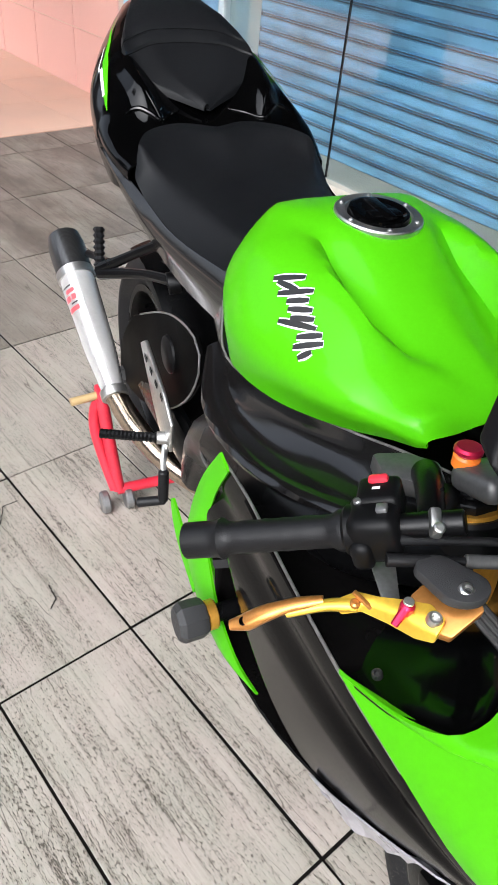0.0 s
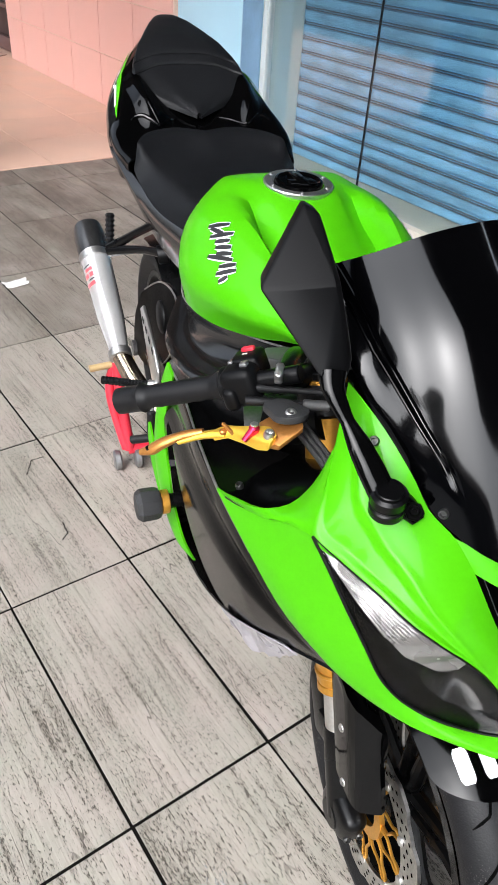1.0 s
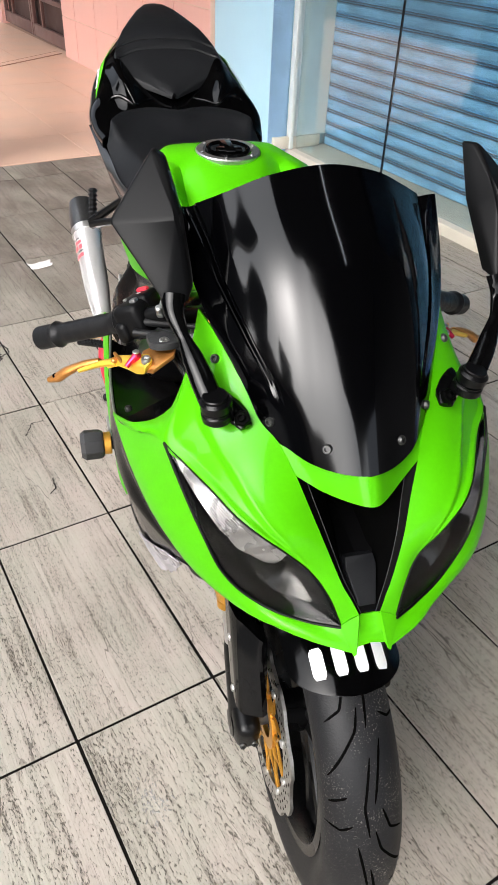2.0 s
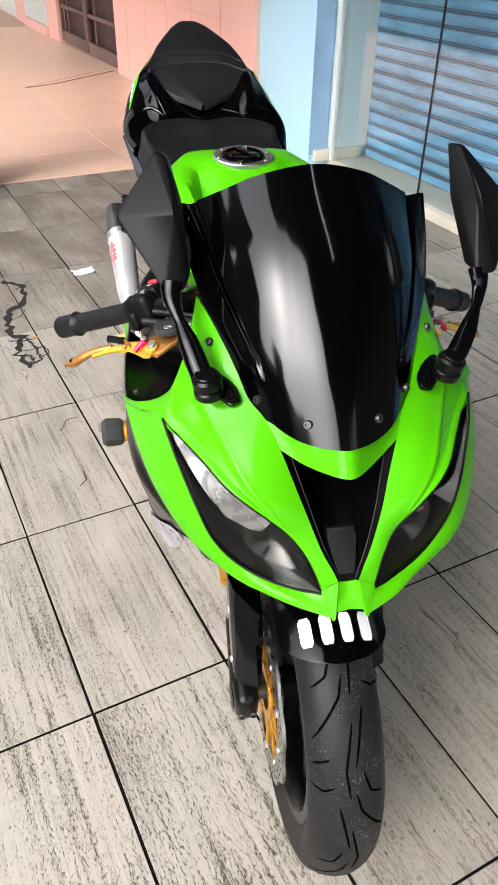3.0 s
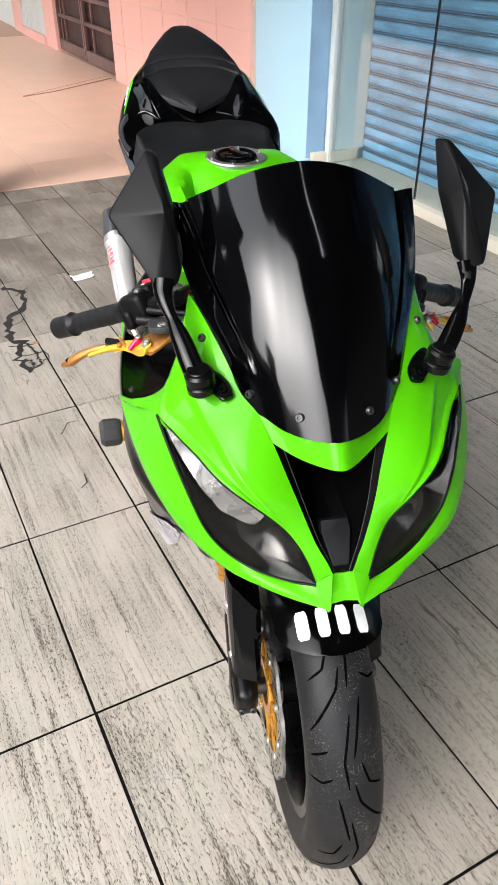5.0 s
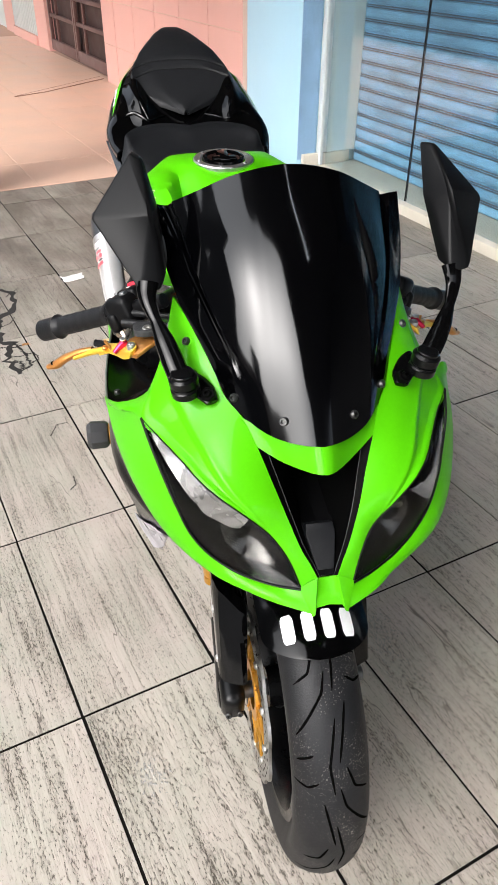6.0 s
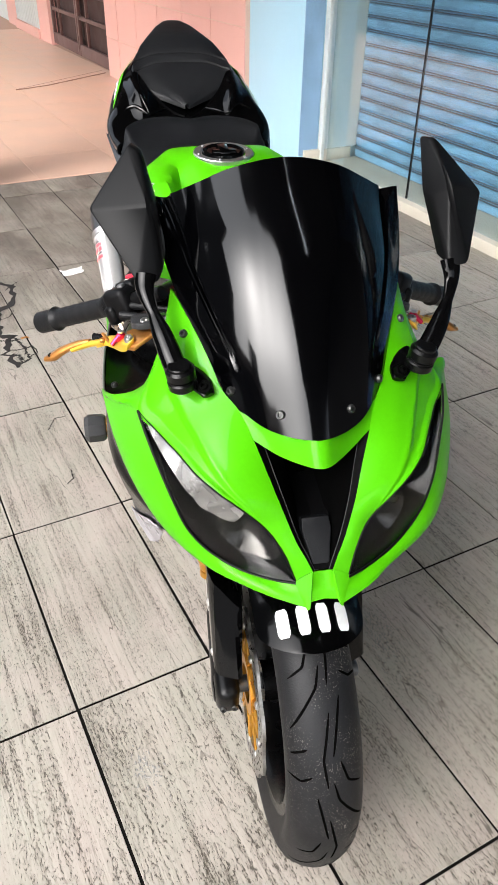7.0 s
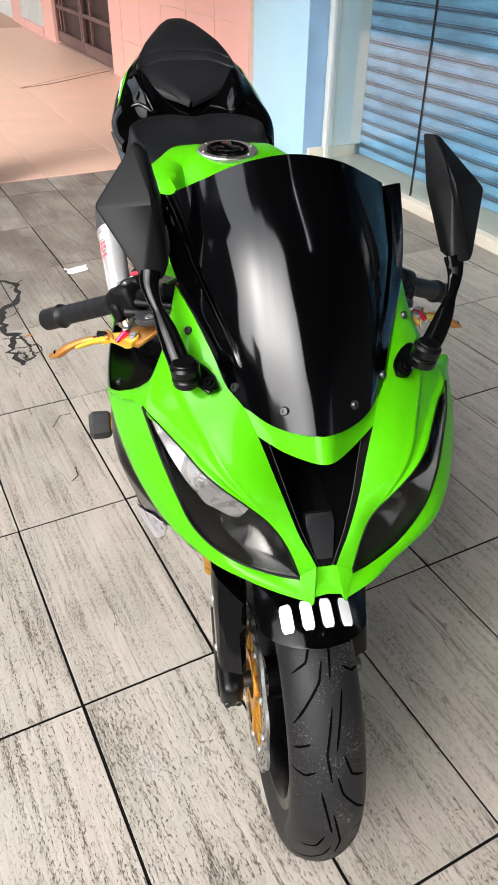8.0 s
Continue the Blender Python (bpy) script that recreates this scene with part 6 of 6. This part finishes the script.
for f0, f1, a0, a1, material in ((0.52, 0.72, 2.05, 3.05, SILENCER), (0.530, 0.560, 2.15, 2.95, RED_MARK), (0.575, 0.585, 2.15, 2.60, BLACK_MARK), (0.600, 0.635, 2.15, 2.45, RED_MARK), (0.600, 0.635, 2.55, 2.95, RED_MARK), (0.650, 0.675, 2.15, 2.75, RED_MARK), (0.690, 0.700, 2.30, 2.95, BLACK_MARK)):
    bm = bmesh.new()
    rows = []
    for f in (f0, f1):
        rr = 0.0344 + 0.0135 * (f - 0.4) + (0.0 if material is SILENCER else 0.0006)
        rows.append([EX0.lerp(EX1, f) + (side * math.cos(a) + oth * math.sin(a)) * rr for a in np.linspace(a0, a1, 8)])
    add_grid(bm, rows)
    bmesh.ops.recalc_face_normals(bm, faces=bm.faces)
    part("sticker", bm, material, ex)
part("link_pipe", tube([(-0.06, 0.92, 0.31), (-0.11, 0.97, 0.325), (-0.155, 1.03, 0.352), (-0.195, 1.09, 0.400), EX0], [0.024, 0.024, 0.024, 0.024, 0.023], 20, 24), TITANIUM, ex, "heat-tinted exhaust link pipe")
part("pipe_joint", cyl(EX0 - ED * 0.012, EX0 + ED * 0.008, 0.0285, 24), STEEL, ex)
part("silencer_strap", tube([EX0.lerp(EX1, 0.8) + V((0.03, 0, 0.05)), (-0.20, 1.22, 0.70)], 0.008, 8), BLACK_SATIN, ex)

# ---- the rear stand ----
stand = new("paddock_stand", None)
stand.matrix_world = BIKE_AT
tagged(stand, "red tubular rear paddock stand with grey castors", "stand")
for s in (-1, 1):
    part("side_leg", tube([(s * 0.203, 1.335, 0.300), (s * 0.197, 1.305, 0.19), (s * 0.186, 1.268, 0.055)], 0.0155, 14, 12), RED_PAINT, stand)
    part("outer_leg", tube([(s * 0.208, 1.338, 0.292), (s * 0.220, 1.343, 0.262), (s * 0.225, 1.328, 0.210), (s * 0.212, 1.297, 0.130), (s * 0.196, 1.268, 0.060)], 0.0135, 14, 18), RED_PAINT, stand)
    part("fork_cup", block((0.03, 0.05, 0.04), (s * 0.20, 1.345, 0.300), 0.008), RED_PAINT, stand)
    for du in (0.165, 0.225):
        part("castor", cyl((s * (du - 0.010), 1.258, 0.030), (s * (du + 0.010), 1.258, 0.030), 0.030, 24, 0.004), ALU_GREY, stand, "grey castor wheel")
    part("spool", cyl((s * 0.15, 1.345, 0.308), (s * 0.278, 1.335, 0.300), 0.010, 14), BRASS, stand, "pale brass lifting pin")
part("foot_bar", tube([(-0.19, 1.268, 0.055), (0.19, 1.268, 0.055)], 0.014, 12), RED_PAINT, stand)

# ---- scraps on the floor ----


def wet_spots(name, at, spread, count, seed, label):
    """Small domed beads of water left in the grain of the tile."""
    rr = random.Random(seed)
    bm = bmesh.new()
    for k in range(count):
        cx, cy = at[0] + rr.gauss(0, spread[0]), at[1] + rr.gauss(0, spread[1])
        a, lng, wid = rr.gauss(1.57, 0.5), rr.uniform(0.0015, 0.0055), rr.uniform(0.0008, 0.0018)
        ring = []
        for j in range(8):
            g = j * math.pi / 4
            ex, ey = lng * math.cos(g) * rr.uniform(0.8, 1.1), wid * math.sin(g) * rr.uniform(0.8, 1.1)
            ring.append((ex * math.cos(a) - ey * math.sin(a), ex * math.sin(a) + ey * math.cos(a)))
        low = [bm.verts.new((cx + x, cy + y, 0.0012)) for x, y in ring]
        mid = [bm.verts.new((cx + x * 0.6, cy + y * 0.6, 0.0022)) for x, y in ring]
        top = bm.verts.new((cx, cy, 0.0025))
        for j in range(8):
            n = (j + 1) % 8
            bm.faces.new((low[j], low[n], mid[n], mid[j]))
            bm.faces.new((mid[j], mid[n], top))
    ob = new(name, to_mesh(name, bm, BEAD, 80))
    tagged(ob, label, "water", "", "stuff")


BEAD = finish("water_bead", (0.30, 0.29, 0.27), 0.03, spec=0.9, coat=1.0, vary=0.1, rough_vary=0.02)
wet_spots("water_beads", (-0.224, -0.790), (0.013, 0.026), 70, 31, "small clear water beads lying on the grey tiles")
wet_spots("water_beads", (0.365, -0.690), (0.026, 0.065), 300, 32, "small clear water beads lying on the grey tiles")


def scrap(name, at, size, seed, material, label, cat):
    rnd = random.Random(seed)
    bm = bmesh.new()
    rows = []
    for i in range(5):
        rows.append([V((at[0] + size * (j / 4 - 0.5) * (1 - 0.2 * rnd.random()) + size * 0.2 * rnd.random(), at[1] + size * 0.55 * (i / 4 - 0.5), 0.006 + size * 0.12 * rnd.random())) for j in range(5)])
    add_grid(bm, rows)
    bmesh.ops.recalc_face_normals(bm, faces=bm.faces)
    bmesh.ops.solidify(bm, geom=bm.faces[:], thickness=0.0008)
    for vv in bm.verts:
        vv.co.z = max(vv.co.z, 0.0015)
    lo = min(vv.co.z for vv in bm.verts)
    for vv in bm.verts:
        vv.co.z -= lo - 0.001
    return tagged(new(name, to_mesh(name, bm, material, 20)), label, cat)


scrap("paper_scrap", (0.34, 1.70), 0.11, 3, PAPER, "crumpled white paper scrap on the tiles", "litter")
scrap("dry_leaf", (-0.01, 1.13), 0.03, 8, BRONZE, "small curled brown leaf on the tiles", "leaf")

# ---- floor pieces ----
TX, TY, GAP = 0.3047, 0.6, 0.0061


def tile_mesh(sx, sy, name, material, h=0.010):
    bm = bmesh.new()
    bmesh.ops.create_cube(bm, size=1)
    bmesh.ops.scale(bm, vec=(sx, sy, h), verts=bm.verts)
    bmesh.ops.translate(bm, vec=(0, 0, -h / 2), verts=bm.verts)
    top = [e for e in bm.edges if all(v.co.z > -1e-6 for v in e.verts)]
    bmesh.ops.bevel(bm, geom=top, offset=0.0007, segments=1, affect="EDGES")
    return to_mesh(name, bm, material, 20)


def lay(parent, me, name, spots, rnd, jig):
    for x, y in spots:
        ob = new(name, me)
        ob.parent = parent
        ob.location = (x + rnd.uniform(-jig, jig), y + rnd.uniform(-jig, jig), rnd.uniform(0, 0.0012))
        ob.rotation_euler = (0, 0, rnd.uniform(-0.003, 0.003))


rnd = random.Random(5)


def crack(name, line, width, seed):
    """A ragged broken-out seam in the glaze, a hair above the tile."""
    rr = random.Random(seed)
    pts = spl([(x, y, 0.0022) for x, y in line], 40, False)
    rows = []
    for i, p in enumerate(pts):
        d = (pts[min(i + 1, 39)] - pts[max(i - 1, 0)]).normalized()
        sd = V((-d.y, d.x, 0))
        j = sd * rr.uniform(-0.5, 0.5) * width
        rows.append([p + j - sd * width * rr.uniform(0.15, 1.0), p + j + sd * width * rr.uniform(0.15, 1.0)])
    bm = bmesh.new()
    add_grid(bm, rows)
    for f in bm.faces:
        if f.normal.z < 0:
            f.normal_flip()
    part(name, bm, CRACK, floor)


crack("crack", [(-0.016, 1.749), (0.055, 1.663), (0.051, 1.554), (-0.005, 1.450), (-0.063, 1.405), (-0.085, 1.267), (-0.095, 1.177), (-0.044, 1.174), (-0.076, 1.082), (-0.106, 1.026), (-0.080, 0.900)], 0.020, 2)
crack("crack", [(-0.046, 1.164), (-0.029, 1.048), (-0.032, 0.948), (-0.071, 0.919)], 0.008, 3)
crack("crack", [(-0.112, 1.150), (-0.060, 1.120), (-0.010, 1.128)], 0.007, 7)
crack("crack", [(-0.100, 1.060), (-0.050, 1.036), (0.004, 1.046), (0.010, 0.985), (-0.036, 0.960)], 0.006, 8)
crack("crack", [(-0.086, 1.010), (-0.060, 0.985), (-0.064, 0.930)], 0.014, 9)
crack("crack", [(-0.078, 1.320), (-0.020, 1.345), (0.010, 1.400)], 0.004, 10)
crack("crack", [(0.021, 1.624), (0.089, 1.696)], 0.005, 4)
crack("crack", [(-0.091, 0.448), (-0.056, 0.505), (-0.018, 0.504)], 0.0025, 5)
crack("crack", [(-0.114, 0.146), (-0.091, 0.165), (-0.086, 0.209)], 0.003, 6)
# the tile gets darker in steps towards the rear
for material, bands in ((TILE, range(-9, 2)), (TILE_DARKER, (2,)), (TILE_DARKEST, (3, 4))):
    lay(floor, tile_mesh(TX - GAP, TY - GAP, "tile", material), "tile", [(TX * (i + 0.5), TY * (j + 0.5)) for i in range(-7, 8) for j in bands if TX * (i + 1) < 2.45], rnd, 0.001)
lay(floor, tile_mesh(TX - GAP, 0.275, "tile", TILE_DARKEST), "tile", [(TX * (i + 0.5), 3.142) for i in range(-7, 8)], rnd, 0.001)
lay(pink_floor, tile_mesh(0.597, 0.597, "tile", PINK_FLOOR), "tile", [(-0.3 + 0.6 * i, 3.60 + 0.6 * j) for i in range(-2, 5) for j in range(0, 14)], rnd, 0.0008)
me = to_mesh("tile", block((0.006, 0.592, 0.392), (0, 0, 0), 0.0), PINK_WALL)
me_end = to_mesh("tile", block((0.006, 0.418, 0.392), (0, 0, 0), 0.0), PINK_WALL)
for i in range(6):
    for j in range(8):
        ob = new("tile", me if i < 5 else me_end)
        ob.parent = wall_rear
        ob.matrix_world = WALL @ pose(-0.003, 3.85 + 0.6 * i if i < 5 else 6.767, 0.18 + 0.4 * j)
